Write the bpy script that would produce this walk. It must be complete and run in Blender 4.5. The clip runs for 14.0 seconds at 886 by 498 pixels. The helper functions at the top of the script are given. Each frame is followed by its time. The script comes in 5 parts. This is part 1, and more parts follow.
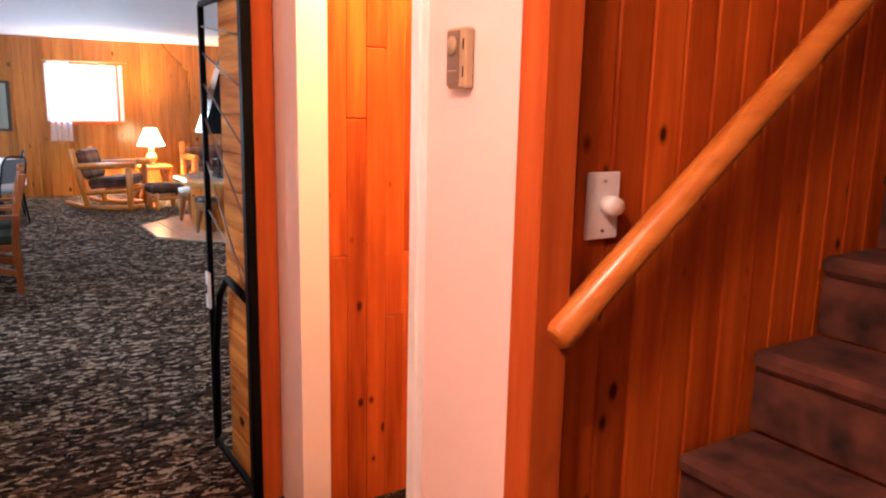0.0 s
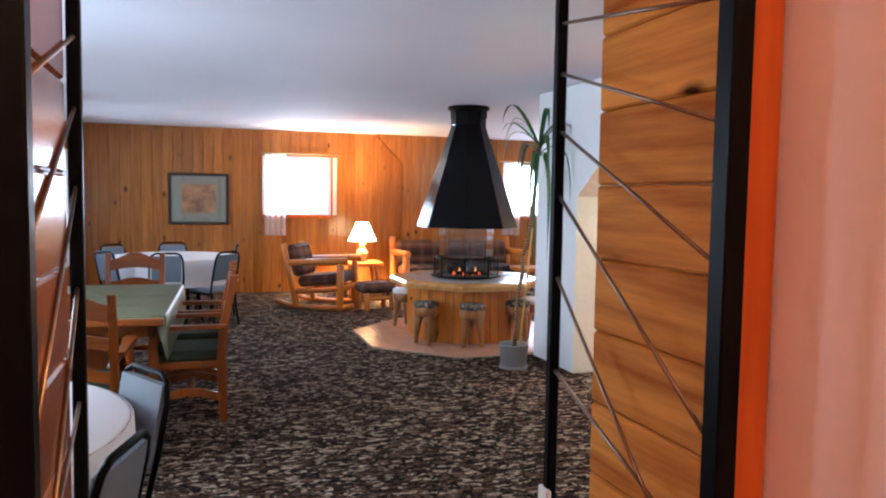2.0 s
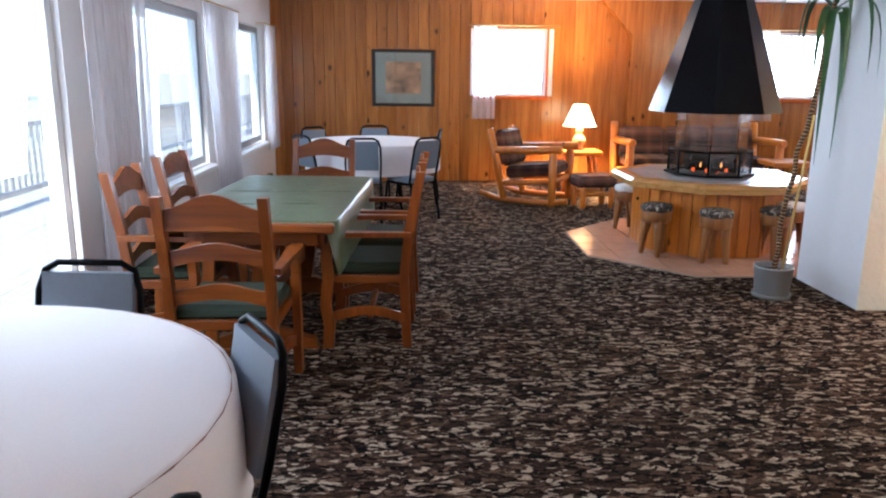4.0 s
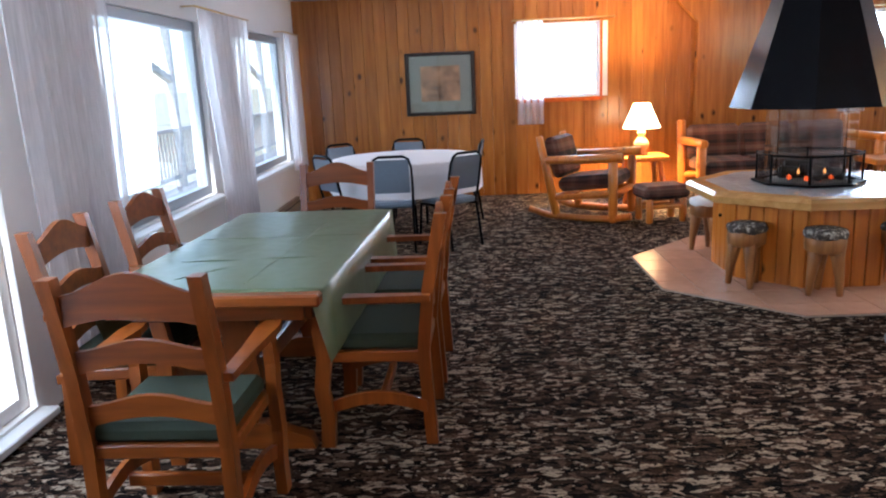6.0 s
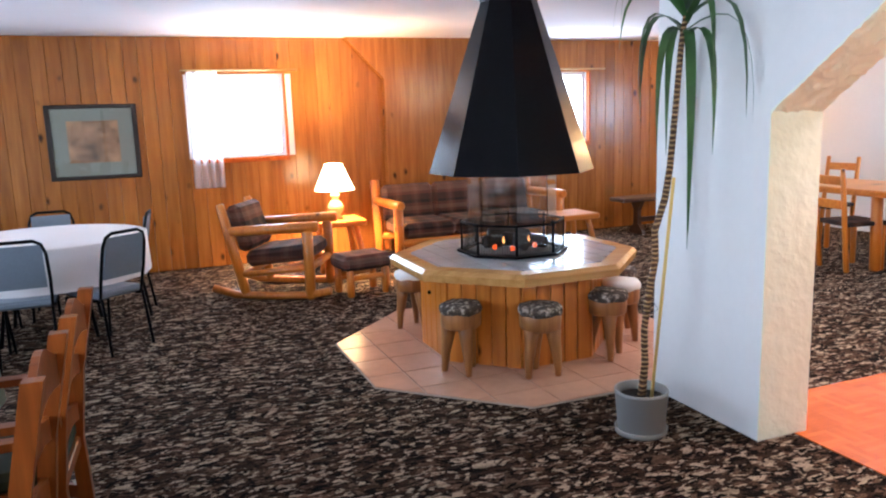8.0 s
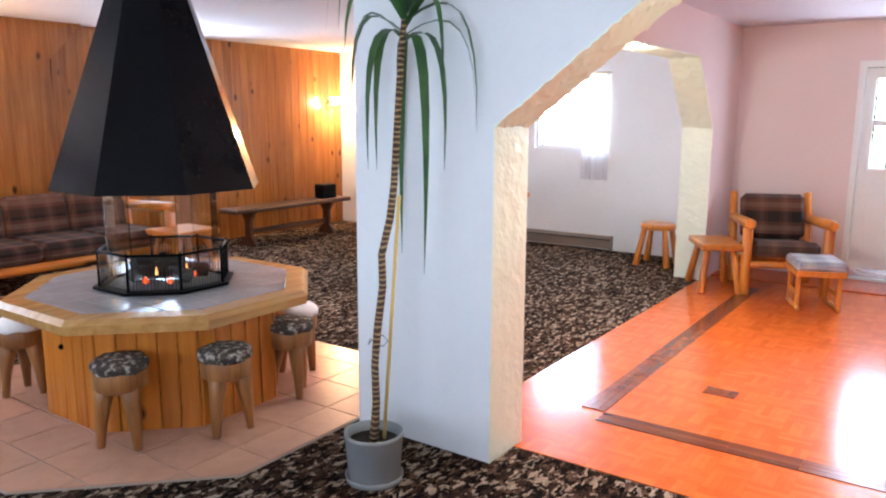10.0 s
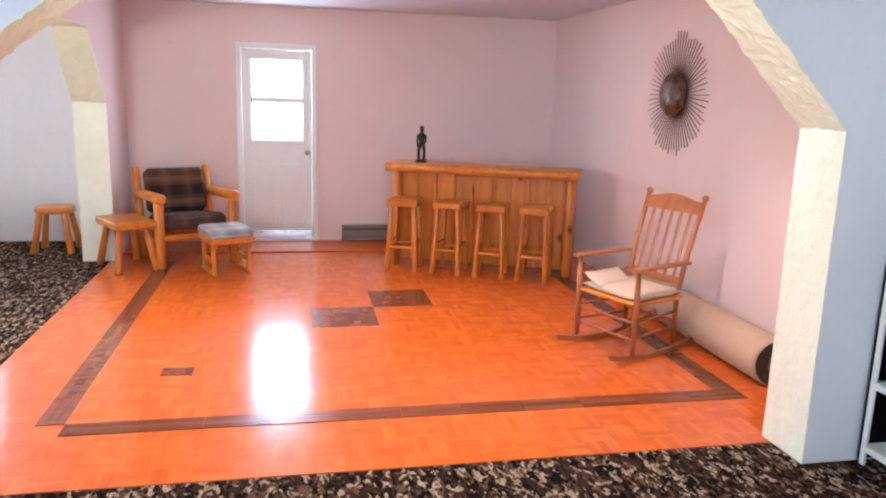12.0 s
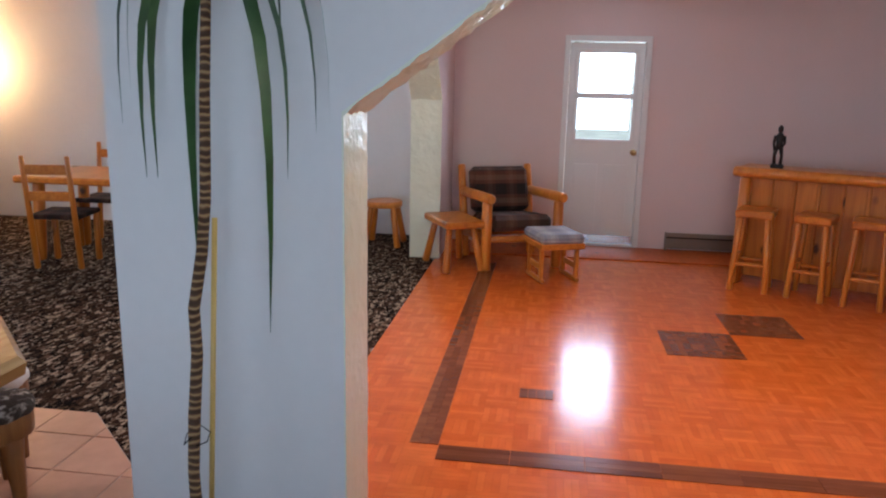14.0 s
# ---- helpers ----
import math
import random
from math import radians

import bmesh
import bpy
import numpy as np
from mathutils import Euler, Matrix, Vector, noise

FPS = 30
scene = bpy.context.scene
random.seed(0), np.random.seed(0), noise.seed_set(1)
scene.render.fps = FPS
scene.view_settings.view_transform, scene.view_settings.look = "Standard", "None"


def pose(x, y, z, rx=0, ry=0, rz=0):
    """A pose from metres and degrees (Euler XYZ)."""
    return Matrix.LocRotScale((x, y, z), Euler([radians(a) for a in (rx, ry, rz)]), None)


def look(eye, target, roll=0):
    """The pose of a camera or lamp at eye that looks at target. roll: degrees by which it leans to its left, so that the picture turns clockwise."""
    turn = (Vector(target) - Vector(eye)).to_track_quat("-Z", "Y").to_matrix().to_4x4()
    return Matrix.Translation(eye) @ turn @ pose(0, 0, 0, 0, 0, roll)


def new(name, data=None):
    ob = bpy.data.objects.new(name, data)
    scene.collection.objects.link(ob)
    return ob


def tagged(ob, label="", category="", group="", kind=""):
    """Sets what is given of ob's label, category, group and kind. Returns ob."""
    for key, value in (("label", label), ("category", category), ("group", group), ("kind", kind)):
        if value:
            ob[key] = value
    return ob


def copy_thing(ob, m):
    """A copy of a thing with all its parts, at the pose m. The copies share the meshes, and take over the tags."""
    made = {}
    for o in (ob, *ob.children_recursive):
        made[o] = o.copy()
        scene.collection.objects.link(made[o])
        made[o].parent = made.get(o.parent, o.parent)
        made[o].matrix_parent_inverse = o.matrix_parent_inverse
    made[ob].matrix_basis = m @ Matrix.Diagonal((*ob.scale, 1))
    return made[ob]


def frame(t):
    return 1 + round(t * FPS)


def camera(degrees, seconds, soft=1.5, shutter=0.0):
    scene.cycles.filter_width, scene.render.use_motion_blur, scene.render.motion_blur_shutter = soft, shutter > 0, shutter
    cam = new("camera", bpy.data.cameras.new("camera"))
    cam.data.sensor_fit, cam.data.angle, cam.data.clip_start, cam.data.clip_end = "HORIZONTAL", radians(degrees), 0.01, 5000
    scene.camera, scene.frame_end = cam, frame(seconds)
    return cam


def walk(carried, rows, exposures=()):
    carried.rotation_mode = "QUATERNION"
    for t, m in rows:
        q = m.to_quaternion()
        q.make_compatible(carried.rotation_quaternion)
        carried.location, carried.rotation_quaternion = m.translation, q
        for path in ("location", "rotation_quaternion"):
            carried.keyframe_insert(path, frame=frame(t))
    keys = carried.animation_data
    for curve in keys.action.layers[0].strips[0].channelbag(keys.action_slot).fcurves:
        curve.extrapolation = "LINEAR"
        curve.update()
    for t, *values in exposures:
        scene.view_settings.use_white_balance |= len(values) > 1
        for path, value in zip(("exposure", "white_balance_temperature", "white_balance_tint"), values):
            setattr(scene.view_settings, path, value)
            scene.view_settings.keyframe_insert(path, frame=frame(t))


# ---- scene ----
cam = camera(61.2, 14.0, soft=2.1)
EXPO, KELVIN = 2.2, 5450
# the dance room's parquet lies a little above the carpet
WING = Matrix.Translation((0, 0, 0.004))
PATH = [
    (0, (-1.560, 2.050, 1.560), (-0.505, 3.706, 1.178), 1.2),
    (0.5, (-1.530, 2.470, 1.570), (-0.687, 4.252, 1.233), 0.2),
    (1, (-1.520, 2.940, 1.550), (-0.825, 4.801, 1.320), -0.7),
    (1.5, (-1.500, 3.370, 1.510), (-0.829, 5.247, 1.343), -0.3),
    (2, (-1.470, 3.763, 1.472), (-0.832, 5.653, 1.333), 0.9),
    (2.5, (-1.387, 4.044, 1.489), (-0.795, 5.944, 1.299), 1.5),
    (3, (-1.360, 4.347, 1.484), (-0.766, 6.240, 1.227), 1.2),
    (3.5, (-1.296, 4.665, 1.465), (-0.852, 6.584, 1.117), 1.0),
    (4, (-1.260, 4.877, 1.440), (-1.173, 6.822, 0.986), 0.6),
    (4.2, (-1.258, 4.952, 1.442), (-1.226, 6.891, 0.951), 1.1),
    (6.3, (-1.073, 6.041, 1.447), (-1.133, 7.991, 1.007), -2.9),
    (6.5, (-1.050, 6.116, 1.459), (-0.999, 8.064, 1.010), -2.6),
    (7, (-0.992, 6.400, 1.475), (-0.845, 8.351, 1.063), -0.3),
    (7.5, (-0.926, 6.694, 1.464), (-0.535, 8.614, 1.066), -0.7),
    (7.7, (-0.913, 6.746, 1.490), (-0.380, 8.638, 1.120), -1.2),
    (9.8, (-1.116, 7.626, 1.554), (0.406, 8.875, 1.205), -0.7),
    (10, (-1.119, 7.694, 1.535), (0.497, 8.820, 1.186), 0.3),
    (10.5, (-1.140, 7.792, 1.553), (0.700, 8.534, 1.302), 0.9),
    (11, (-1.104, 7.934, 1.573), (0.849, 8.258, 1.290), 0.1),
    (11.5, (-1.151, 8.050, 1.593), (0.823, 7.937, 1.290), 0.5),
    (12, (-1.161, 8.057, 1.588), (0.758, 7.663, 1.187), 1.7),
    (12.5, (-1.008, 8.120, 1.598), (0.892, 7.611, 1.240), 2.3),
    (13, (-0.854, 8.229, 1.613), (1.059, 7.802, 1.215), 2.7),
    (13.5, (-0.709, 8.502, 1.585), (1.233, 8.266, 1.168), 2.0),
    (14, (-0.620, 8.702, 1.590), (1.314, 8.970, 1.156), 1.2),
]
walk(cam, [(t, look(eye, target, roll)) for t, eye, target, roll in PATH], exposures=[(t, EXPO + e, KELVIN, 10) for t, e in ((0.0, 0.02), (0.5, -0.25), (1.0, -0.5), (2.0, -0.42), (3.0, -0.3), (4.0, -0.35), (6.5, -0.45), (7.0, -0.35), (10.0, -0.15), (11.0, -0.15), (12.0, -0.18), (12.5, -0.48), (13.0, -0.78), (13.5, -1.05), (14.0, -1.25))])

# ---- world, sun and lamps ----
world = bpy.data.worlds.new("sky")
scene.world = world
world.use_nodes = True
wn = world.node_tree
sky = wn.nodes.new("ShaderNodeTexSky")
sky.sky_type = "NISHITA"
sky.sun_disc = False
sky.sun_elevation, sky.sun_rotation = radians(42), radians(180)
wn.links.new(sky.outputs[0], wn.nodes["Background"].inputs[0])
wn.nodes["Background"].inputs[1].default_value = 0.16
sun_data = bpy.data.lights.new("sun", "SUN")
sun_data.energy, sun_data.angle, sun_data.color = 3.0, radians(2), (1.0, 0.95, 0.88)
sun = new("sun", sun_data)
sun.matrix_world = look((0, 0, 20), (2, 20, 2))


def area_lamp(name, at, to, sx, sy, watts, colour):
    d = bpy.data.lights.new(name, "AREA")
    d.shape, d.size, d.size_y, d.energy, d.color = "RECTANGLE", sx, sy, watts, colour
    ob = new(name, d)
    ob.matrix_world = look(at, to)
    return ob


def point_lamp(name, at, watts, colour, radius=0.05):
    d = bpy.data.lights.new(name, "POINT")
    d.energy, d.color, d.shadow_soft_size = watts, colour, radius
    ob = new(name, d)
    ob.location = at
    return ob


XWIN = -3.5
DAY = (0.86, 0.93, 1.0)
WARM = (1.0, 0.58, 0.23)
area_lamp("daylight", (0.10, 15.33, 1.6), (0.10, 10, 1.3), 0.92, 0.82, 15, DAY)
area_lamp("daylight", (3.95, 15.33, 1.6), (3.95, 10, 1.3), 0.92, 0.82, 15, DAY)
NORTHEAST = pose(7.07, 9.95, 0)
east = area_lamp("daylight", (0.13, 1.63, 1.55), (-5, 1.63, 1.2), 0.82, 0.9, 12, DAY)
east.matrix_world = NORTHEAST @ east.matrix_world
east = area_lamp("daylight", (7.04, 8.195, 1.55), (2, 8.195, 0.9), 0.5, 0.78, 8, DAY)
area_lamp("daylight", (-3.30, 8.1, 1.45), (2, 8.1, 0.9), 1.9, 1.12, 19, DAY)
area_lamp("daylight", (XWIN, 10.98, 1.3), (2, 10.98, 1.0), 1.6, 1.15, 7, DAY)
area_lamp("daylight", (XWIN, 13.6, 1.3), (2, 13.9, 1.1), 1.65, 1.15, 9, DAY)
east.matrix_world = WING @ east.matrix_world
point_lamp("lamp_bulb", (0.88, 14.35, 0.99), 95, WARM, 0.05)
point_lamp("sconce_bulb", (6.80, 15.0, 1.72), 26, WARM, 0.06)
point_lamp("hall_bulb", (-0.25, 4.12, 2.38), 24, (1.0, 0.54, 0.17), 0.08)
point_lamp("foyer_bulb", (-1.62, 2.50, 2.35), 17, (1.0, 0.53, 0.35), 0.1)
# added fill spots that brighten the dance room, no known fittings
for sx, sy in ((2.6, 8.85), (2.6, 6.45), (3.4, 7.6), (3.5, 10.5)):
    d = bpy.data.lights.new("fill_spot", "SPOT")
    d.energy, d.color, d.spot_size, d.spot_blend, d.shadow_soft_size = 32, (1.0, 0.69, 0.61), radians(105), 0.6, 0.05
    ob = new("fill_spot", d)
    ob.matrix_world = WING @ look((sx, sy, 2.37), (sx, sy, 0))
for at in ((1.72, 7.56, 2.0), (4.06, 9.80, 1.97)):
    point_lamp("arch_bulb", WING @ Vector(at), 11.0, (1.0, 0.95, 0.60), 0.04)

# ---- materials ----
def nodes_of(name):
    m = bpy.data.materials.new(name)
    m.use_nodes = True
    t = m.node_tree
    return m, t, t.nodes["Principled BSDF"]


def node(t, kind, **values):
    n = t.nodes.new(kind)
    for k, v in values.items():
        n.inputs[k.replace("_", " ")].default_value = v
    return n


def place(t, scale, spread=0.0):
    """World position, stretched, and shifted from object to object."""
    g = t.nodes.new("ShaderNodeNewGeometry")
    m = t.nodes.new("ShaderNodeVectorMath")
    m.operation = "MULTIPLY"
    m.inputs[1].default_value = scale
    out = g.outputs["Position"]
    if spread:
        o = t.nodes.new("ShaderNodeObjectInfo")
        a = t.nodes.new("ShaderNodeVectorMath")
        a.operation = "MULTIPLY_ADD"
        a.inputs[1].default_value = (spread, spread * 0.7, spread * 1.3)
        t.links.new(o.outputs["Random"], a.inputs[0])
        t.links.new(out, a.inputs[2])
        out = a.outputs[0]
    t.links.new(out, m.inputs[0])
    return m.outputs[0]


def ramp(t, fac, stops, constant=False):
    r = t.nodes.new("ShaderNodeValToRGB")
    e = r.color_ramp.elements
    r.color_ramp.interpolation = "CONSTANT" if constant else "LINEAR"
    while len(e) < len(stops):
        e.new(0.5)
    for el, (p, c) in zip(e, stops):
        el.position, el.color = p, (*c, 1)
    t.links.new(fac, r.inputs[0])
    return r.outputs[0]


def mixed(t, fac, a, b, mode="MIX"):
    m = t.nodes.new("ShaderNodeMix")
    m.data_type, m.blend_type = "RGBA", mode
    for sock, v in ((m.inputs[0], fac), (m.inputs[6], a), (m.inputs[7], b)):
        if isinstance(v, (int, float)):
            sock.default_value = v
        elif isinstance(v, tuple):
            sock.default_value = (*v, 1)
        else:
            t.links.new(v, sock)
    return m.outputs[2]


def noise_of(t, vec, scale, detail=4.0, rough=0.55):
    n = node(t, "ShaderNodeTexNoise", Scale=scale, Detail=detail, Roughness=rough)
    t.links.new(vec, n.inputs["Vector"])
    return n.outputs[0]


def bump(t, bsdf, height, strength, distance=0.01):
    b = node(t, "ShaderNodeBump", Strength=strength, Distance=distance)
    t.links.new(height, b.inputs["Height"])
    t.links.new(b.outputs[0], bsdf.inputs["Normal"])


def paint(name, colour, rough=0.5, metal=0.0, grain=40.0, vary=0.12, relief=0.1, large=1.2):
    m, t, b = nodes_of(name)
    p = place(t, (1, 1, 1), 3.0)
    small, big = noise_of(t, p, grain), noise_of(t, p, large, 2.0)
    dark = tuple(c * (1 - vary) for c in colour)
    light = tuple(min(1, c * (1 + vary)) for c in colour)
    a = ramp(t, big, [(0.3, dark), (0.7, light)])
    c = mixed(t, 0.3, a, ramp(t, small, [(0.35, dark), (0.65, light)]))
    t.links.new(c, b.inputs["Base Color"])
    r = node(t, "ShaderNodeMapRange", To_Min=max(0.02, rough - 0.07), To_Max=min(1, rough + 0.08))
    t.links.new(small, r.inputs["Value"])
    t.links.new(r.outputs[0], b.inputs["Roughness"])
    b.inputs["Metallic"].default_value = metal
    if relief:
        bump(t, b, small, relief, 0.004)
    return m


def wood(name, dark, light, along="z", rough=0.4, knots=0.0, tone=0.25):
    """Sawn pine: grain along one axis, tinted from piece to piece, with knots."""
    m, t, b = nodes_of(name)
    k = {"x": (0.9, 14, 14), "y": (14, 0.9, 14), "z": (14, 14, 0.9)}[along]
    p = place(t, k, 7.0)
    grain = noise_of(t, p, 1.6, 5.0, 0.6)
    c = ramp(t, grain, [(0.28, dark), (0.5, tuple((x + y) / 2 for x, y in zip(dark, light))), (0.72, light)])
    o = t.nodes.new("ShaderNodeObjectInfo")
    tint = ramp(t, o.outputs["Random"], [(0.0, (1 - tone, 1 - tone * 1.15, 1 - tone * 1.3)), (1.0, (1.0, 1.0, 1.0))])
    c = mixed(t, 1.0, c, tint, "MULTIPLY")
    if knots:
        q = place(t, {"x": (0.6, 1, 1), "y": (1, 0.6, 1), "z": (1, 1, 0.6)}[along], 9.0)
        v = node(t, "ShaderNodeTexVoronoi", Scale=knots)
        t.links.new(q, v.inputs["Vector"])
        rag = t.nodes.new("ShaderNodeMath")
        rag.operation = "MULTIPLY_ADD"
        t.links.new(noise_of(t, q, 14.0, 2.0), rag.inputs[0])
        rag.inputs[1].default_value = 0.16
        t.links.new(v.outputs["Distance"], rag.inputs[2])
        c = mixed(t, ramp(t, rag.outputs[0], [(0.145, (1, 1, 1)), (0.18, (0.5, 0.5, 0.5)), (0.23, (0, 0, 0))]), c, tuple(x * 0.16 for x in dark))
    t.links.new(c, b.inputs["Base Color"])
    b.inputs["Roughness"].default_value = rough
    bump(t, b, grain, 0.12, 0.003)
    return m


def carpet_material():
    m, t, b = nodes_of("carpet")
    p = place(t, (1.0, 1.9, 1.0))
    w = node(t, "ShaderNodeTexNoise", Scale=11.0, Detail=3.0)
    t.links.new(p, w.inputs["Vector"])
    warp = mixed(t, 0.20, p, w.outputs["Color"], "ADD")
    v = node(t, "ShaderNodeTexVoronoi", Scale=27.0, Randomness=1.0)
    t.links.new(warp, v.inputs["Vector"])
    s = t.nodes.new("ShaderNodeSeparateColor")
    t.links.new(v.outputs["Color"], s.inputs[0])
    c = ramp(t, s.outputs[0], [(0.0, (0.008, 0.005, 0.004)), (0.22, (0.045, 0.024, 0.015)), (0.42, (0.125, 0.075, 0.048)), (0.62, (0.040, 0.024, 0.017)), (0.75, (0.42, 0.33, 0.24)), (0.93, (0.012, 0.008, 0.007))], True)
    # woven rows run across the room
    rows = node(t, "ShaderNodeTexWave", Scale=4.6, Distortion=1.2, Detail=1.0)
    rows.bands_direction = "Y"
    t.links.new(place(t, (1, 1, 1)), rows.inputs["Vector"])
    c = mixed(t, 0.6, c, ramp(t, rows.outputs["Fac"], [(0.1, (0.55, 0.53, 0.52)), (0.6, (1.15, 1.12, 1.1))]), "MULTIPLY")
    big = noise_of(t, place(t, (1, 1, 1)), 1.3, 3.0)
    c = mixed(t, 0.5, c, ramp(t, big, [(0.3, (0.72, 0.70, 0.68)), (0.7, (1.2, 1.2, 1.2))]), "MULTIPLY")
    f = noise_of(t, place(t, (1, 1.6, 1)), 85.0, 3.0, 0.7)
    c = mixed(t, 0.95, c, ramp(t, f, [(0.3, (0.25, 0.24, 0.23)), (0.7, (1.65, 1.6, 1.55))]), "MULTIPLY")
    t.links.new(c, b.inputs["Base Color"])
    b.inputs["Roughness"].default_value = 0.95
    b.inputs["Specular IOR Level"].default_value = 0.15
    bump(t, b, f, 0.9, 0.02)
    return m


def parquet_material(name, dark, light):
    m, t, b = nodes_of(name)
    p = place(t, (1, 1, 1))
    out = []
    for turn in (0.0, 90.0):
        mp = t.nodes.new("ShaderNodeMapping")
        mp.inputs["Rotation"].default_value = (0, 0, radians(turn))
        t.links.new(p, mp.inputs[0])
        br = node(t, "ShaderNodeTexBrick", Scale=1.0, Mortar_Size=0.0006, Bias=0.0, Brick_Width=0.16, Row_Height=0.032)
        br.inputs["Color1"].default_value, br.inputs["Color2"].default_value, br.inputs["Mortar"].default_value = (*dark, 1), (*light, 1), (*[c * 0.72 for c in dark], 1)
        br.offset = 0.0
        t.links.new(mp.outputs[0], br.inputs["Vector"])
        out.append(br.outputs["Color"])
    ch = node(t, "ShaderNodeTexChecker", Scale=1 / 0.16)
    ch.inputs["Color1"].default_value, ch.inputs["Color2"].default_value = (1, 1, 1, 1), (0, 0, 0, 1)
    off = t.nodes.new("ShaderNodeVectorMath")
    off.inputs[1].default_value = (0, 0, 0.08)
    t.links.new(p, off.inputs[0])
    t.links.new(off.outputs[0], ch.inputs["Vector"])
    c = mixed(t, ch.outputs["Fac"], out[0], out[1])
    n = noise_of(t, place(t, (3, 3, 3)), 3.0, 5.0)
    c = mixed(t, 0.5, c, ramp(t, n, [(0.3, (0.7, 0.66, 0.62)), (0.7, (1.15, 1.12, 1.1))]), "MULTIPLY")
    t.links.new(c, b.inputs["Base Color"])
    r = node(t, "ShaderNodeMapRange", To_Min=0.10, To_Max=0.22)
    t.links.new(n, r.inputs["Value"])
    t.links.new(r.outputs[0], b.inputs["Roughness"])
    bump(t, b, c, 0.05, 0.002)
    return m


def plaid_material(name, base, second, line):
    m, t, b = nodes_of(name)
    tc = t.nodes.new("ShaderNodeTexCoord")
    facs = []
    for axis in ("X", "Y", "Z"):
        w = node(t, "ShaderNodeTexWave", Scale=1.5, Distortion=0.15)
        w.bands_direction = axis
        t.links.new(tc.outputs["Object"], w.inputs["Vector"])
        facs.append(w.outputs["Fac"])
    c = ramp(t, facs[0], [(0.0, base), (0.5, second), (0.9, line)], True)
    for f in facs[1:]:
        c = mixed(t, 0.5, c, ramp(t, f, [(0.0, tuple(x * 0.7 for x in base)), (0.45, second), (0.88, line)], True))
    n = noise_of(t, tc.outputs["Object"], 120.0)
    c = mixed(t, 0.35, c, ramp(t, n, [(0.3, (0.5, 0.5, 0.5)), (0.7, (1.3, 1.3, 1.3))]), "MULTIPLY")
    t.links.new(c, b.inputs["Base Color"])
    b.inputs["Roughness"].default_value = 0.9
    bump(t, b, n, 0.3, 0.004)
    return m


def emission(name, colour, strength):
    m, t, b = nodes_of(name)
    b.inputs["Base Color"].default_value = (*colour, 1)
    b.inputs["Emission Color"].default_value = (*colour, 1)
    b.inputs["Emission Strength"].default_value = strength
    return m


def glass_material():
    m, t, b = nodes_of("glass")
    b.inputs["Base Color"].default_value = (0.95, 0.98, 0.98, 1)
    b.inputs["Transmission Weight"].default_value = 1.0
    b.inputs["Roughness"].default_value = 0.01
    b.inputs["IOR"].default_value = 1.45
    return m


def sheer_material(name, colour, clear):
    m, t, b = nodes_of(name)
    t.nodes.remove(b)
    out = t.nodes["Material Output"]
    d, tr, gl = t.nodes.new("ShaderNodeBsdfDiffuse"), t.nodes.new("ShaderNodeBsdfTranslucent"), t.nodes.new("ShaderNodeBsdfTransparent")
    weave = noise_of(t, place(t, (60, 60, 3)), 2.0, 3.0)
    col = ramp(t, weave, [(0.3, tuple(c * 0.82 for c in colour)), (0.7, colour)])
    t.links.new(col, d.inputs[0])
    t.links.new(col, tr.inputs[0])
    a, c = t.nodes.new("ShaderNodeMixShader"), t.nodes.new("ShaderNodeMixShader")
    a.inputs[0].default_value, c.inputs[0].default_value = 0.68, clear
    t.links.new(d.outputs[0], a.inputs[1])
    t.links.new(tr.outputs[0], a.inputs[2])
    t.links.new(a.outputs[0], c.inputs[1])
    t.links.new(gl.outputs[0], c.inputs[2])
    t.links.new(c.outputs[0], out.inputs[0])
    return m


def leaf_material():
    m, t, b = nodes_of("leaf")
    n = noise_of(t, place(t, (1, 1, 1), 2.0), 6.0)
    t.links.new(ramp(t, n, [(0.3, (0.018, 0.06, 0.015)), (0.7, (0.06, 0.15, 0.035))]), b.inputs["Base Color"])
    b.inputs["Roughness"].default_value = 0.4
    return m


def bark_material():
    m, t, b = nodes_of("cane_bark")
    w = node(t, "ShaderNodeTexWave", Scale=14.0, Distortion=5.0, Detail=2.0)
    w.bands_direction = "Z"
    t.links.new(place(t, (1, 1, 1)), w.inputs["Vector"])
    t.links.new(ramp(t, w.outputs["Fac"], [(0.3, (0.075, 0.036, 0.017)), (0.7, (0.20, 0.10, 0.04)), (0.95, (0.40, 0.26, 0.12))]), b.inputs["Base Color"])
    b.inputs["Roughness"].default_value = 0.8
    bump(t, b, w.outputs["Fac"], 0.6, 0.01)
    return m


PINE = wood("pine_panelling", (0.29, 0.09, 0.014), (0.50, 0.195, 0.034), "z", 0.22, 4.6, 0.3)
PINE_RED = wood("varnished_pine_boards", (0.38, 0.05, 0.002), (0.72, 0.15, 0.005), "z", 0.34, 10.0, 0.38)
PINE_PALE = wood("pale_pine_planks", (0.32, 0.09, 0.011), (0.84, 0.39, 0.08), "y", 0.6, 5.5, 0.2)
TRIM = wood("pine_trim", (0.40, 0.065, 0.007), (0.60, 0.135, 0.015), "z", 0.3, 4.2, 0.15)
LOG = wood("varnished_log", (0.48, 0.13, 0.011), (0.73, 0.27, 0.032), "z", 0.28, 4.6, 0.22)
LOG_X = wood("varnished_log_level", (0.48, 0.13, 0.011), (0.73, 0.27, 0.032), "x", 0.28, 2.4, 0.18)
CHAIRWOOD = wood("honey_oak", (0.14, 0.030, 0.003), (0.31, 0.082, 0.010), "z", 0.3, 0.0, 0.15)
CHAIRWOOD_X = wood("honey_oak_level", (0.14, 0.030, 0.003), (0.31, 0.082, 0.010), "x", 0.3, 0.0, 0.15)
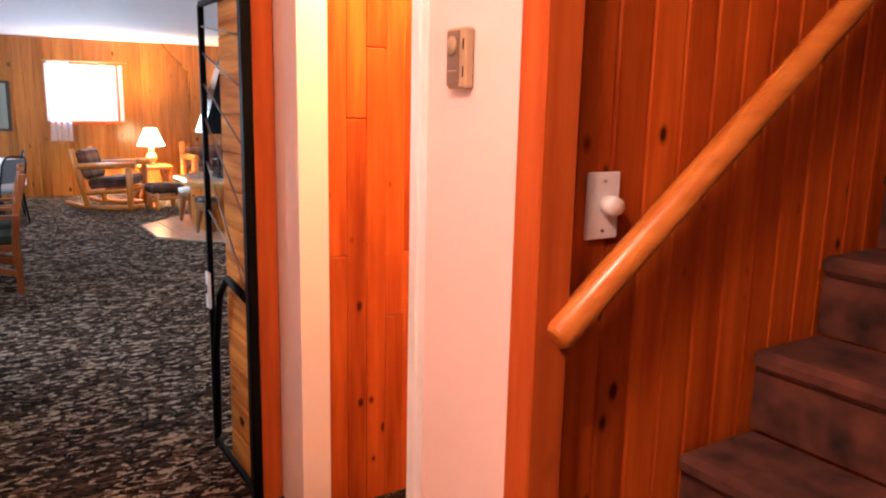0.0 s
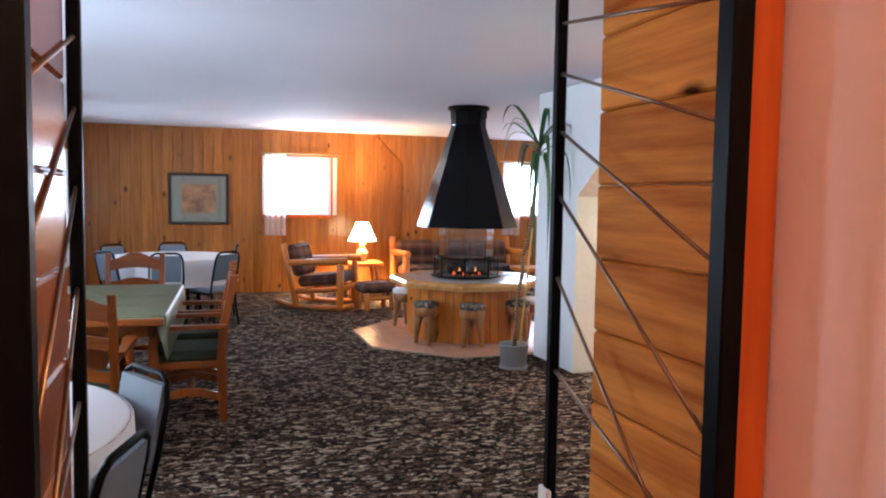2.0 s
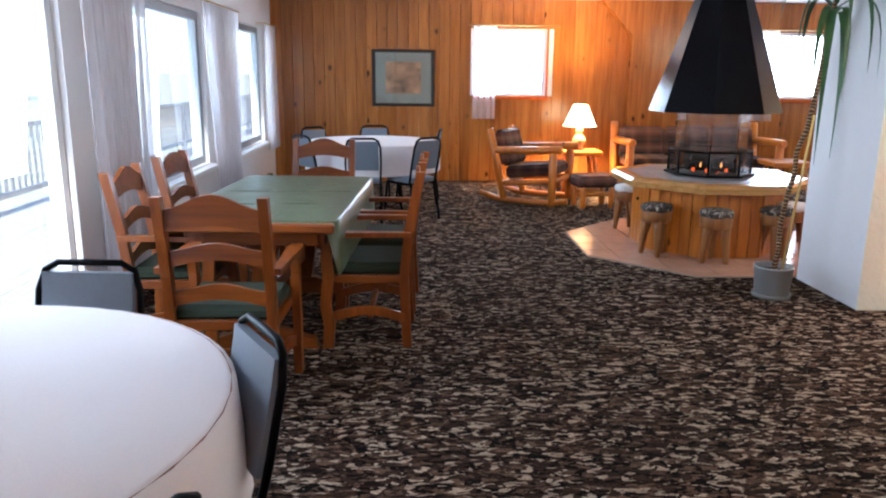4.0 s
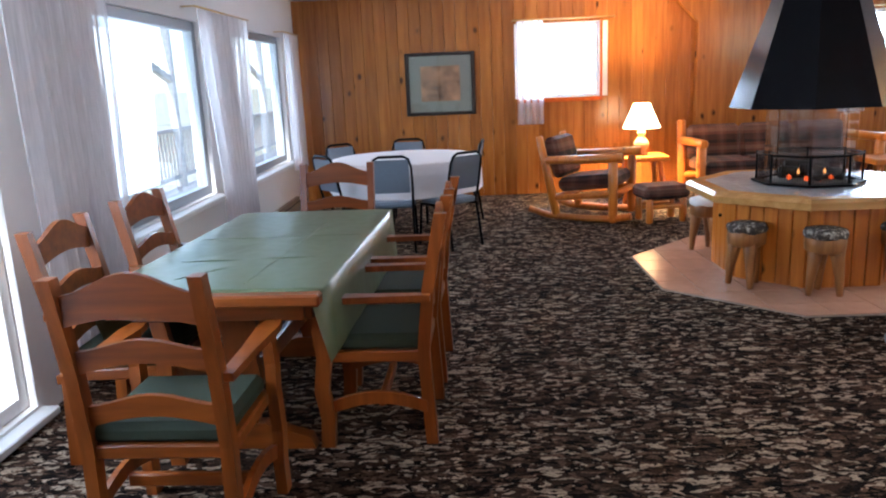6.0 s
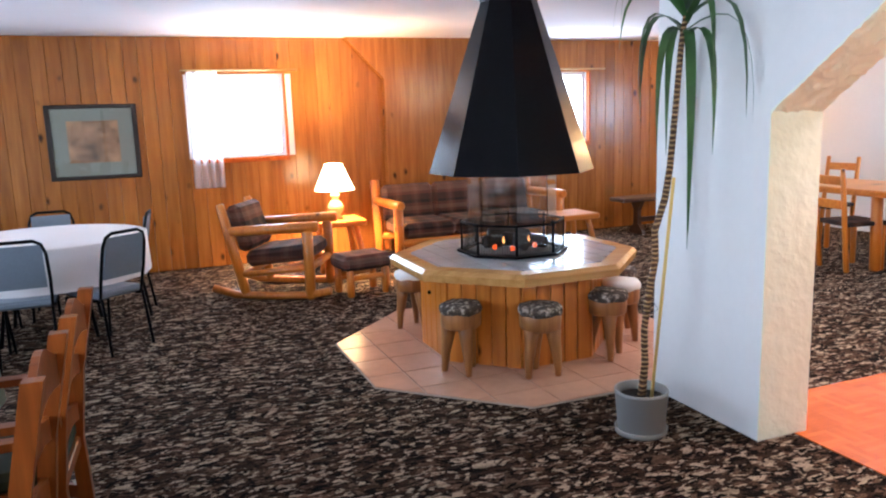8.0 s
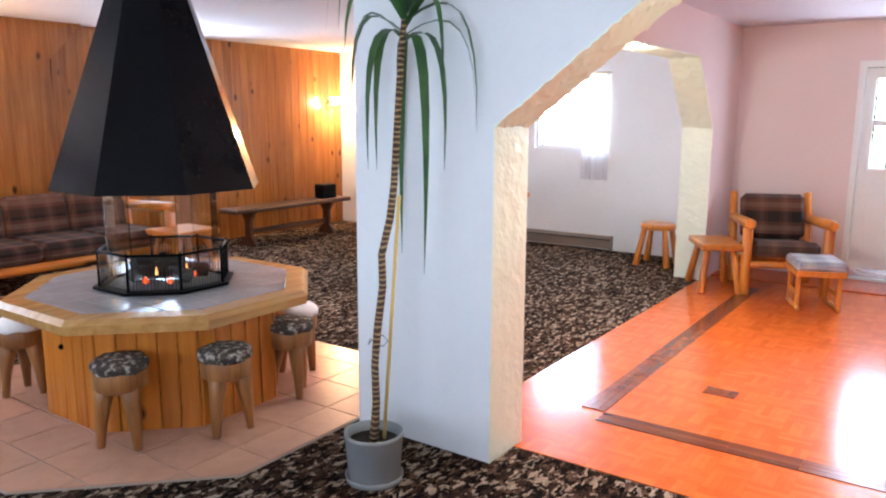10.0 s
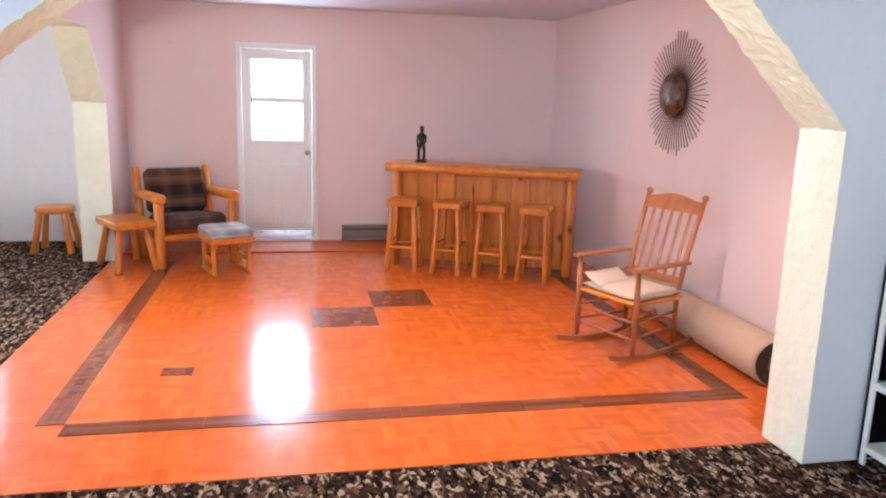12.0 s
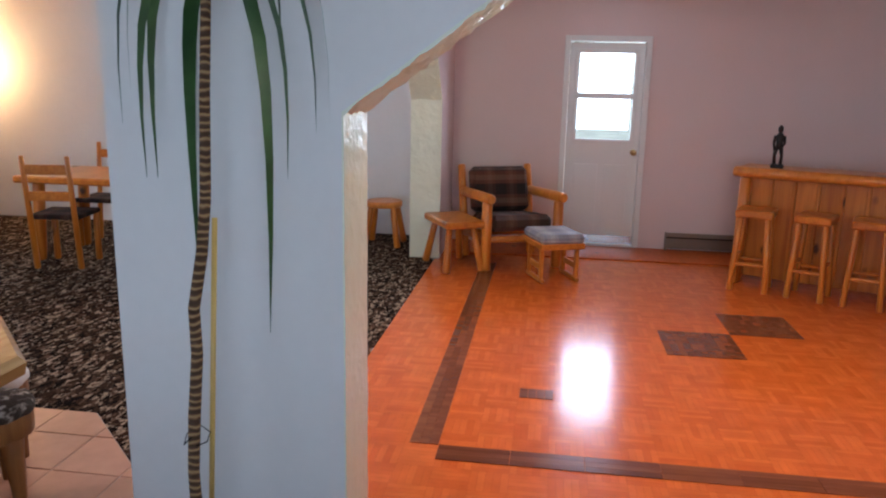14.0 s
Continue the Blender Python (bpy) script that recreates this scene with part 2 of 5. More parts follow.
REDWOOD = wood("cherry_stain", (0.26, 0.075, 0.022), (0.42, 0.15, 0.045), "z", 0.28, 0.0, 0.12)
DARKWOOD = wood("dark_bench_wood", (0.05, 0.017, 0.006), (0.13, 0.05, 0.016), "x", 0.35, 0.0, 0.1)
TABLE_TRIM = wood("hearth_trim_pine", (0.42, 0.20, 0.055), (0.64, 0.36, 0.12), "x", 0.25, 0.0, 0.12)
STUMP = wood("stump_wood", (0.20, 0.075, 0.018), (0.47, 0.205, 0.052), "z", 0.5, 3.0, 0.3)
CARPET = carpet_material()
PARQUET = parquet_material("parquet", (0.54, 0.105, 0.012), (0.66, 0.15, 0.019))
# parquet border colour, also used to paint shade onto the doorway's left planks
BORDER = wood("dark_parquet_and_shaded_planks", (0.15, 0.04, 0.014), (0.27, 0.085, 0.03), "y", 0.2, 0.0, 0.35)
PLASTER = paint("white_plaster", (0.78, 0.76, 0.74), 0.75, 0, 22, 0.03, 0.25)
PINKWALL = paint("pale_rose_wall", (0.77, 0.625, 0.60), 0.6, 0, 60, 0.03, 0.08)
STUCCO = paint("rough_arch_stucco", (0.80, 0.81, 0.66), 0.32, 0, 14, 0.06, 2.4)
CEILING = paint("ceiling_paint", (0.66, 0.645, 0.69), 0.8, 0, 50, 0.03, 0.15)
WHITEPAINT = paint("white_gloss_paint", (0.80, 0.79, 0.77), 0.35, 0, 30, 0.03, 0.03)
SALMON = paint("foyer_wall_paint", (0.82, 0.64, 0.59), 0.6, 0, 50, 0.03, 0.08)
BLACKIRON = paint("black_iron", (0.0025, 0.0025, 0.003), 0.4, 0.0, 60, 0.3, 0.05)
HOODSTEEL = paint("black_hood_steel", (0.005, 0.005, 0.006), 0.16, 0.0, 30, 0.25, 0.03)
STEEL = paint("bare_steel_rod", (0.26, 0.165, 0.12), 0.35, 0.9, 60, 0.2, 0.05)
CHROME = paint("brushed_aluminium", (0.62, 0.63, 0.65), 0.25, 1.0, 60, 0.1, 0.03)
BRASS = paint("aged_brass", (0.55, 0.38, 0.16), 0.3, 0.9, 60, 0.15, 0.03)
GREYVINYL = paint("blue_grey_vinyl", (0.16, 0.19, 0.23), 0.42, 0, 50, 0.12, 0.15)
GREENPAD = paint("moss_green_pad", (0.022, 0.032, 0.014), 0.85, 0, 90, 0.2, 0.3)
GREENCLOTH = paint("sage_green_vinyl_cloth", (0.10, 0.125, 0.062), 0.32, 0, 18, 0.05, 0.03)
WHITECLOTH = paint("white_linen", (0.80, 0.74, 0.72), 0.85, 0, 120, 0.04, 0.15)
CREAMPAD = paint("cream_cushion", (0.56, 0.45, 0.33), 0.9, 0, 60, 0.1, 0.3)
BEIGEROLL = paint("beige_carpet_back", (0.50, 0.36, 0.25), 0.9, 0, 80, 0.1, 0.3)
TILE = paint("terracotta_tile", (0.52, 0.30, 0.20), 0.22, 0, 14, 0.14, 0.06)
TILE_GREY = paint("grey_glazed_tile", (0.42, 0.41, 0.42), 0.12, 0, 14, 0.1, 0.04)
GROUT = paint("grout", (0.42, 0.33, 0.27), 0.9, 0, 60, 0.1, 0.2)
ASH = paint("ash_and_sand", (0.14, 0.13, 0.12), 0.95, 0, 30, 0.4, 0.8)
CHAR = paint("charred_log", (0.03, 0.022, 0.018), 0.9, 0, 25, 0.6, 0.8)
POTGREY = paint("grey_plastic_pot", (0.27, 0.265, 0.255), 0.45, 0, 60, 0.06, 0.05)
SOIL = paint("soil", (0.03, 0.02, 0.014), 1.0, 0, 60, 0.4, 1.0)
BAMBOO = paint("yellow_cane", (0.62, 0.42, 0.12), 0.4, 0, 20, 0.15, 0.1)
STEPCARPET = paint("brown_stair_carpet", (0.085, 0.029, 0.017), 0.95, 0, 14, 0.85, 0.6, 9.0)
DARKSTATUE = paint("ebony", (0.016, 0.011, 0.01), 0.3, 0, 40, 0.3, 0.1)
hm, ht, hb = nodes_of("patchy_hide")
ht.links.new(ramp(ht, noise_of(ht, place(ht, (1, 1, 1), 3.0), 34.0, 4.0), [(0.0, (0.025, 0.02, 0.016)), (0.50, (0.06, 0.045, 0.034)), (0.57, (0.22, 0.18, 0.14)), (0.66, (0.50, 0.45, 0.38))]), hb.inputs["Base Color"])
hb.inputs["Roughness"].default_value = 0.95
bump(ht, hb, noise_of(ht, place(ht, (1, 1, 1)), 60.0), 0.8, 0.01)
HIDE = hm
WHITEHIDE = paint("white_fleece", (0.78, 0.76, 0.72), 0.95, 0, 25, 0.06, 0.7)
PICTURE = paint("faded_print", (0.36, 0.19, 0.10), 0.5, 0, 7, 0.8, 0.0, 5.0)
MATBOARD = paint("grey_green_mat_board", (0.26, 0.27, 0.23), 0.8, 0, 50, 0.05, 0.05)
FRAMEWOOD = paint("dark_picture_frame", (0.022, 0.014, 0.01), 0.3, 0, 40, 0.3, 0.05)
METER = paint("tan_plastic", (0.42, 0.30, 0.17), 0.45, 0, 60, 0.08, 0.03)
METERDARK = paint("brown_label", (0.20, 0.12, 0.08), 0.5, 0, 60, 0.2, 0.0)
HEATER = paint("brown_heater_enamel", (0.22, 0.17, 0.13), 0.4, 0.2, 40, 0.08, 0.03)
ALU = paint("grey_window_aluminium", (0.30, 0.32, 0.34), 0.4, 0.5, 50, 0.1, 0.03)
DECK = wood("weathered_deck", (0.40, 0.38, 0.35), (0.62, 0.60, 0.56), "y", 0.8, 0.0, 0.2)
GRASS = paint("pale_ground", (0.36, 0.34, 0.24), 0.95, 0, 4, 0.3, 0.6)
TRUNK = paint("tree_bark", (0.10, 0.075, 0.055), 0.9, 0, 12, 0.4, 0.8)
FOLIAGE = paint("autumn_leaves", (0.16, 0.17, 0.05), 0.7, 0, 3, 0.45, 0.0)
PLAID = plaid_material("brown_plaid", (0.016, 0.006, 0.005), (0.115, 0.036, 0.018), (0.19, 0.10, 0.065))
PLAIDPALE = plaid_material("pale_plaid", (0.34, 0.34, 0.40), (0.50, 0.46, 0.48), (0.70, 0.66, 0.62))
GLASS = glass_material()
SHEER = sheer_material("sheer_curtain", (0.90, 0.87, 0.89), 0.32)
SHADE = emission("lit_lamp_shade", (1.0, 0.72, 0.36), 3.2)
BULB = emission("lit_bulb", (1.0, 0.85, 0.7), 6.0)
EMBER = emission("glowing_embers", (1.0, 0.12, 0.015), 0.2)
FLAME = emission("small_flames", (1.0, 0.36, 0.08), 0.6)
LEAF = leaf_material()
BARK = bark_material()
RAY = paint("bronze_rod", (0.16, 0.085, 0.055), 0.4, 0.5, 60, 0.2, 0.0)
CERAMIC = paint("tan_ceramic", (0.50, 0.30, 0.14), 0.25, 0, 20, 0.15, 0.05)
BURL = paint("brown_shell_mosaic", (0.10, 0.05, 0.026), 0.3, 0.1, 38, 0.95, 1.2, 16.0)

for m, level in ((HOODSTEEL, 0.13), (BLACKIRON, 0.06), (PLASTER, 0.25), (PINKWALL, 0.3), (PINE_RED, 0.08), (TRIM, 0.12), (PINE_PALE, 0.03), (CARPET, 0.05)):
    m.node_tree.nodes["Principled BSDF"].inputs["Specular IOR Level"].default_value = level


# ---- building helpers ----
def box(bm, c, s, turn=None, bevel=0.004):
    m = Matrix.Translation(c) @ (turn.to_4x4() if turn else Matrix()) @ Matrix.Diagonal((*s, 1))
    r = bmesh.ops.create_cube(bm, size=1.0, matrix=m)
    if bevel:
        edges = list({e for v in r["verts"] for e in v.link_edges})
        bmesh.ops.bevel(bm, geom=edges, offset=min(bevel, min(s) * 0.3), segments=1, affect="EDGES")


def span(bm, x0, x1, y0, y1, z0, z1, bevel=0.0):
    box(bm, ((x0 + x1) / 2, (y0 + y1) / 2, (z0 + z1) / 2), (abs(x1 - x0), abs(y1 - y0), abs(z1 - z0)), None, bevel)


def tube(bm, pts, r, seg=8, caps=True):
    """A tube along points; r is one radius or one for each point."""
    pts = [Vector(p) for p in pts]
    rs = r if isinstance(r, (list, tuple)) else [r] * len(pts)
    rings, side = [], None
    for n, p in enumerate(pts):
        d = (pts[min(n + 1, len(pts) - 1)] - pts[max(n - 1, 0)]).normalized()
        if side is None:
            side = d.orthogonal().normalized()
        side = (side - d * side.dot(d)).normalized()
        up = d.cross(side)
        rings.append([bm.verts.new(p + rs[n] * (math.cos(a) * side + math.sin(a) * up)) for a in (2 * math.pi * k / seg for k in range(seg))])
    for a, b in zip(rings, rings[1:]):
        for k in range(seg):
            f = bm.faces.new((a[k], a[(k + 1) % seg], b[(k + 1) % seg], b[k]))
            f.smooth = True
    if caps:
        bm.faces.new(rings[0][::-1])
        bm.faces.new(rings[-1])


def log(bm, a, b, r0, r1=None, seg=10):
    """A peeled log with rounded ends."""
    a, b = Vector(a), Vector(b)
    r1 = r1 or r0
    d = (b - a).normalized() * min(r0, r1) * 0.35
    tube(bm, [a, a + d, b - d, b], [r0 * 0.75, r0, r1, r1 * 0.75], seg)


def lathe(bm, rings, seg=16, turn=0.0, centre=(0, 0), smooth=True, caps=True):
    made = []
    for r, z in rings:
        made.append([bm.verts.new((centre[0] + r * math.cos(turn + 2 * math.pi * k / seg), centre[1] + r * math.sin(turn + 2 * math.pi * k / seg), z)) for k in range(seg)])
    for a, b in zip(made, made[1:]):
        for k in range(seg):
            f = bm.faces.new((a[k], a[(k + 1) % seg], b[(k + 1) % seg], b[k]))
            f.smooth = smooth
    if caps:
        bm.faces.new(made[0][::-1])
        bm.faces.new(made[-1])


def extrude(bm, outline, depth, m):
    """A flat outline (u, v) of some depth, centred on its plane, carried by the matrix m."""
    a = [bm.verts.new(m @ Vector((u, v, -depth / 2))) for u, v in outline]
    b = [bm.verts.new(m @ Vector((u, v, depth / 2))) for u, v in outline]
    bm.faces.new(a[::-1])
    bm.faces.new(b)
    for k in range(len(a)):
        j = (k + 1) % len(a)
        bm.faces.new((a[k], a[j], b[j], b[k]))


UPRIGHT = Matrix(((1, 0, 0, 0), (0, 0, -1, 0), (0, 1, 0, 0), (0, 0, 0, 1)))
SIDEWAYS = Matrix(((0, 0, 1, 0), (1, 0, 0, 0), (0, 1, 0, 0), (0, 0, 0, 1)))


FRAME = [Matrix()]


def mesh_of(name, bm, material):
    bmesh.ops.recalc_face_normals(bm, faces=bm.faces)
    me = bpy.data.meshes.new(name)
    bm.to_mesh(me)
    bm.free()
    me.materials.append(material)
    return me


def part(name, bm, material, parent, label=""):
    ob = new(name, mesh_of(name, bm, material))
    ob.parent = parent
    return tagged(ob, label)


def whole(name, bm, material, label="", category="", group="", kind="", at=None):
    ob = new(name, mesh_of(name, bm, material))
    ob.matrix_basis = FRAME[0] @ (at if at is not None else Matrix())
    return tagged(ob, label, category, group, kind)


def thing(name, at, label, category, group=""):
    ob = new(name)
    ob.empty_display_size = 0.1
    ob.matrix_basis = FRAME[0] @ at
    return tagged(ob, label, category, group)


def simple(name, material, label, category, *boxes, kind="", bevel=0.0, group=""):
    bm = bmesh.new()
    for b in boxes:
        span(bm, *b, bevel)
    return whole(name, bm, material, label, category, group, kind)


def fresh():
    return bmesh.new()


# ---- the shell ----
CEIL = 2.42
XW, YF, XD = -3.10, 15.21, 6.91
XA0, XA1 = 1.577, 1.865
YS = 5.203
YB0, YB1 = 9.663, 9.937
simple("floor_carpet", CARPET, "brown, tan and black flecked pile carpet", "carpet", (-3.3, 8.0, 4.75, 15.9, -0.1, 0.0), (-2.6, 3.2, -0.5, 4.75, -0.1, 0.0), kind="structure")
FRAME[0] = WING
simple("floor_dance", PARQUET, "glossy orange finger parquet dance floor", "floor", (1.80, XD + 0.1, YS - 0.1, 9.70, -0.05, 0.0), kind="structure")
FRAME[0] = Matrix()
simple("ceiling", CEILING, "flat off-white painted ceiling", "ceiling", (-3.3, 8.0, 4.73, 15.9, CEIL, CEIL + 0.12), (-2.6, 3.3, -0.5, 4.73, CEIL + 0.1, CEIL + 0.22), kind="structure")


def wall_with_holes(name, axis, at, thick, u0, u1, holes, material, label, z1=CEIL):
    """A wall along y (axis x) or along x (axis y), cut by holes (u0, u1, z0, z1)."""
    bm = fresh()
    us = sorted({u0, u1, *[h[0] for h in holes], *[h[1] for h in holes]})
    for a, b in zip(us, us[1:]):
        mid = (a + b) / 2
        zs = [(0.0, z1)]
        for h in holes:
            if h[0] < mid < h[1]:
                zs = [p for q in zs for p in ((q[0], h[2]), (h[3], q[1])) if p[1] > p[0] + 1e-4]
        for lo, hi in zs:
            if axis == "x":
                span(bm, at, at + thick, a, b, lo, hi)
            else:
                span(bm, a, b, at, at + thick, lo, hi)
    bmesh.ops.remove_doubles(bm, verts=bm.verts, dist=1e-5)
    return whole(name, bm, material, label, "wall", "", "structure")


W1, W2, SL = (10.12, 11.85, 0.63, 1.95), (12.68, 14.52, 0.61, 1.97), (7.1, 9.06, 0.06, 1.98)
wall_with_holes("wall_west", "x", XW - 0.15, 0.15, 4.75, 15.36, [W1, W2, SL], PLASTER, "off-white window wall with two windows and sliding door")
N1, N2 = (-0.39, 0.56, 1.165, 2.04), (3.47, 4.42, 1.16, 2.03)
wall_with_holes("wall_north", "y", YF + 0.02, 0.15, XW - 0.15, 7.22, [N1, N2], PLASTER, "rear side of the pine panelled wall")
FRAME[0] = WING
E3, DOOR = (1.16, 2.10, 1.165, 2.0), (7.79, 8.60, 0.014, 2.05)
wall_with_holes("wall_east", "x", XD, 0.15, YS - 0.15, YB0, [DOOR], PINKWALL, "pale rose painted wall with a glazed door")
wall_with_holes("wall_dance_south", "y", YS - 0.15, 0.15, XA1, XD, [], PINKWALL, "pale rose painted wall behind the rocking chair")


def arch_outline(u0, u1, s, top, j0, j1, run0, run1):
    """Outline of a wall from u0 to u1 with a canted arch between the jambs j0 and j1."""
    return [(u0, 0), (j0, 0), (j0, s), (j0 + run0, top), (j1 - run1, top), (j1, s), (j1, 0), (u1, 0), (u1, CEIL), (u0, CEIL)]


def arched_wall(name, m, depth, u0, u1, s, top, j0, j1, run0, run1, material, label):
    bm = fresh()
    o = arch_outline(u0, u1, s, top, j0, j1, run0, run1)
    for quad in ((0, 1, 2, 9), (2, 3, 9), (3, 4, 8, 9), (4, 5, 8), (5, 6, 7, 8)):
        extrude(bm, [o[k] for k in quad], depth, m)
    bmesh.ops.remove_doubles(bm, verts=bm.verts, dist=1e-5)
    wall = whole(name, bm, material, label, "wall", "", "structure")
    for n, (a, b) in enumerate(((1, 2), (2, 3), (3, 4), (4, 5), (5, 6))):
        (ua, va), (ub, vb) = o[a], o[b]
        bm = fresh()
        du, dv = ub - ua, vb - va
        ln = math.hypot(du, dv)
        nu, nv = -dv / ln, du / ln
        if nu * ((j0 + j1) / 2 - ua) + nv * (1.0 - va) < 0:
            nu, nv = -nu, -nv
        rows, cols, rough = max(8, int(ln / 0.02)), 14, (0.0025 if n in (0, 4) else 0.010)
        grid = []
        for r in range(rows + 1):
            f = r / rows
            line = []
            for c in range(-1, cols + 2):
                w = (min(max(c, 0), cols) / cols - 0.5) * (depth + 0.006)
                q = Vector((f * ln * 15 + n * 7, w * 13, depth * 20))
                h = 0.0 if c < 0 or c > cols else 0.005 + rough * (1 - abs(noise.noise(q + Vector((noise.noise(q * 0.7), noise.noise(q * 0.6 + Vector((5, 1, 2))), 0))))) ** 4
                line.append(bm.verts.new(m @ Vector((ua + du * f + nu * h, va + dv * f + nv * h, w))))
            grid.append(line)
        for a2, b2 in zip(grid, grid[1:]):
            for c in range(len(a2) - 1):
                bm.faces.new((a2[c], a2[c + 1], b2[c + 1], b2[c]))
        bmesh.ops.recalc_face_normals(bm, faces=bm.faces)
        part("arch_lining", bm, STUCCO, wall, "cream trowelled stucco")
    return wall


arched_wall("wall_arch_west", Matrix.Translation(((XA0 + XA1) / 2, 0, 0)) @ SIDEWAYS, XA1 - XA0, 5.13, 10.08, 1.494, 2.08, 5.808, 9.319, 0.58, 0.78, PLASTER, "white plaster wall with a wide canted arch")
arched_wall("wall_arch_north", Matrix.Translation((0, (YB0 + YB1) / 2, 0)) @ UPRIGHT, YB1 - YB0, XA1, 7.07, 1.442, 2.05, 2.07, 6.055, 0.52, 0.52, PINKWALL, "rose plaster wall with a wide canted arch")

FRAME[0] = NORTHEAST
wall_with_holes("wall_northeast", "x", 0, 0.15, -0.12, 5.3, [E3], PLASTER, "off-white wall with a small window behind the arch")
FRAME[0] = Matrix()
# doorway wall between foyer and lounge
wall_with_holes("wall_doorway", "y", 4.75, 0.38, XW, XA1, [(-1.685, -0.655, 0.0, 2.3)], PLASTER, "thick wall with the foyer doorway")
wall_with_holes("wall_foyer_side", "x", -0.75, 0.06, 3.03, 3.40, [], SALMON, "pale painted foyer wall with a thermostat", 2.52)
simple("wall_foyer_west", SALMON, "pale salmon painted foyer wall", "wall", (-2.55, -2.40, -0.4, 4.73, 0, 2.52), kind="structure")
simple("wall_foyer_south", SALMON, "pale salmon painted foyer end wall", "wall", (-2.4, 3.2, -0.45, -0.3, 0, 2.52), kind="structure")
simple("wall_hall_east", SALMON, "pale painted hall end wall", "wall", (3.2, 3.3, -0.4, 4.75, 0, 2.52), kind="structure")
simple("wall_stair", SALMON, "wall carrying the stair boards", "wall", (-0.72, 3.2, 3.114, 3.214, 0, 2.52), kind="structure")
simple("wall_foyer_north", SALMON, "pale painted wall left of the doorway", "wall", (-2.40, -1.76, 4.69, 4.748, 0, 2.52), (-0.60, -0.49, 4.49, 4.748, 0, 2.52), kind="structure")
for x0, x1 in ((-1.76, -1.678), (-0.69, -0.602)):
    simple("trim_doorway", TRIM, "red-stained pine door casing", "trim", (x0, x1, 4.705, 4.748, 0, 2.52), kind="structure", bevel=0.004)
simple("trim_corner", TRIM, "red-stained pine corner board", "trim", (-0.756, -0.675, 3.015, 3.085, 0, 2.52), kind="structure", bevel=0.004)
simple("trim_jamb", WHITEPAINT, "white painted jamb strip", "trim", (-0.77, -0.68, 3.392, 3.43, 0, 2.52), kind="structure", bevel=0.004)
FRAME[0] = WING
simple("ledge_east", TRIM, "low red-brown wooden threshold along the rose wall", "step", (6.33, XD, YS, YB0, 0, 0.012), kind="structure", bevel=0.004)

FRAME[0] = Matrix()
# pine pier on the panelled wall, with canted brackets
bm = fresh()
extrude(bm, [(1.26, CEIL), (1.69, 1.97), (1.69, 0), (2.74, 0), (2.74, 1.97), (3.17, CEIL)], 0.10, Matrix.Translation((0, YF - 0.06, 0)) @ UPRIGHT)
pier = whole("pier_north", bm, PINE, "knotty pine pier with canted brackets", "pier", "", "structure")


# ---- windows, doors and curtains ----
def window_west(name, y0, y1, z0, z1, label, mullion=False):
    w = thing(name, pose(XW - 0.08, 0, 0), label, "window")
    w["kind"] = "structure"
    bm = fresh()
    for a, b, lo, hi in ((y0, y0 + 0.07, z0, z1), (y1 - 0.07, y1, z0, z1), (y0 + 0.07, y1 - 0.07, z1 - 0.07, z1), (y0 + 0.07, y1 - 0.07, z0, z0 + 0.07)):
        span(bm, -0.04, 0.04, a, b, lo, hi, 0.004)
    if mullion:
        span(bm, -0.035, 0.035, (y0 + y1) / 2 - 0.04, (y0 + y1) / 2 + 0.04, z0 + 0.07, z1 - 0.07, 0.004)
    part("window_frame", bm, ALU if not mullion else WHITEPAINT, w, "grey weathered frame")
    bm = fresh()
    span(bm, -0.004, 0.004, y0 + 0.06, y1 - 0.06, z0 + 0.06, z1 - 0.06)
    g = part("pane", bm, GLASS, w)
    g.visible_shadow = False
    bm = fresh()
    span(bm, 0.02, 0.16, y0 - 0.04, y1 + 0.04, z0 - 0.05, z0 - 0.012, 0.006)
    part("window_sill", bm, WHITEPAINT, w, "white painted sill")
    return w


window_west("window_1", *W1, "large grey-framed picture window over the deck")
window_west("window_2", *W2, "grey-framed picture window beside the corner")
window_west("door_2", *SL, "sliding glass door to the deck", True)


def window_north(name, x0, x1, z0, z1):
    w = thing(name, pose(0, YF + 0.08, 0), "small white-lit window in the pine wall", "window")
    w["kind"] = "structure"
    bm = fresh()
    for a, b, lo, hi in ((x0, x0 + 0.04, z0, z1), (x1 - 0.04, x1, z0, z1), (x0 + 0.04, x1 - 0.04, z1 - 0.04, z1), (x0 + 0.04, x1 - 0.04, z0, z0 + 0.04), ((x0 + x1) / 2 - 0.012, (x0 + x1) / 2 + 0.012, z0 + 0.04, z1 - 0.04)):
        span(bm, a, b, -0.03, 0.03, lo, hi, 0.003)
    part("window_frame", bm, WHITEPAINT, w)
    bm = fresh()
    span(bm, x0 + 0.03, x1 - 0.03, -0.004, 0.004, z0 + 0.03, z1 - 0.03)
    g = part("pane", bm, GLASS, w)
    g.visible_shadow = False
    bm = fresh()
    span(bm, x0 - 0.03, x1 + 0.03, -0.13, -0.10, z0 - 0.05, z0 - 0.004, 0.004)
    span(bm, x1 + 0.002, x1 + 0.03, -0.13, -0.10, z0 - 0.002, z1, 0.004)
    part("window_trim", bm, TRIM, w)


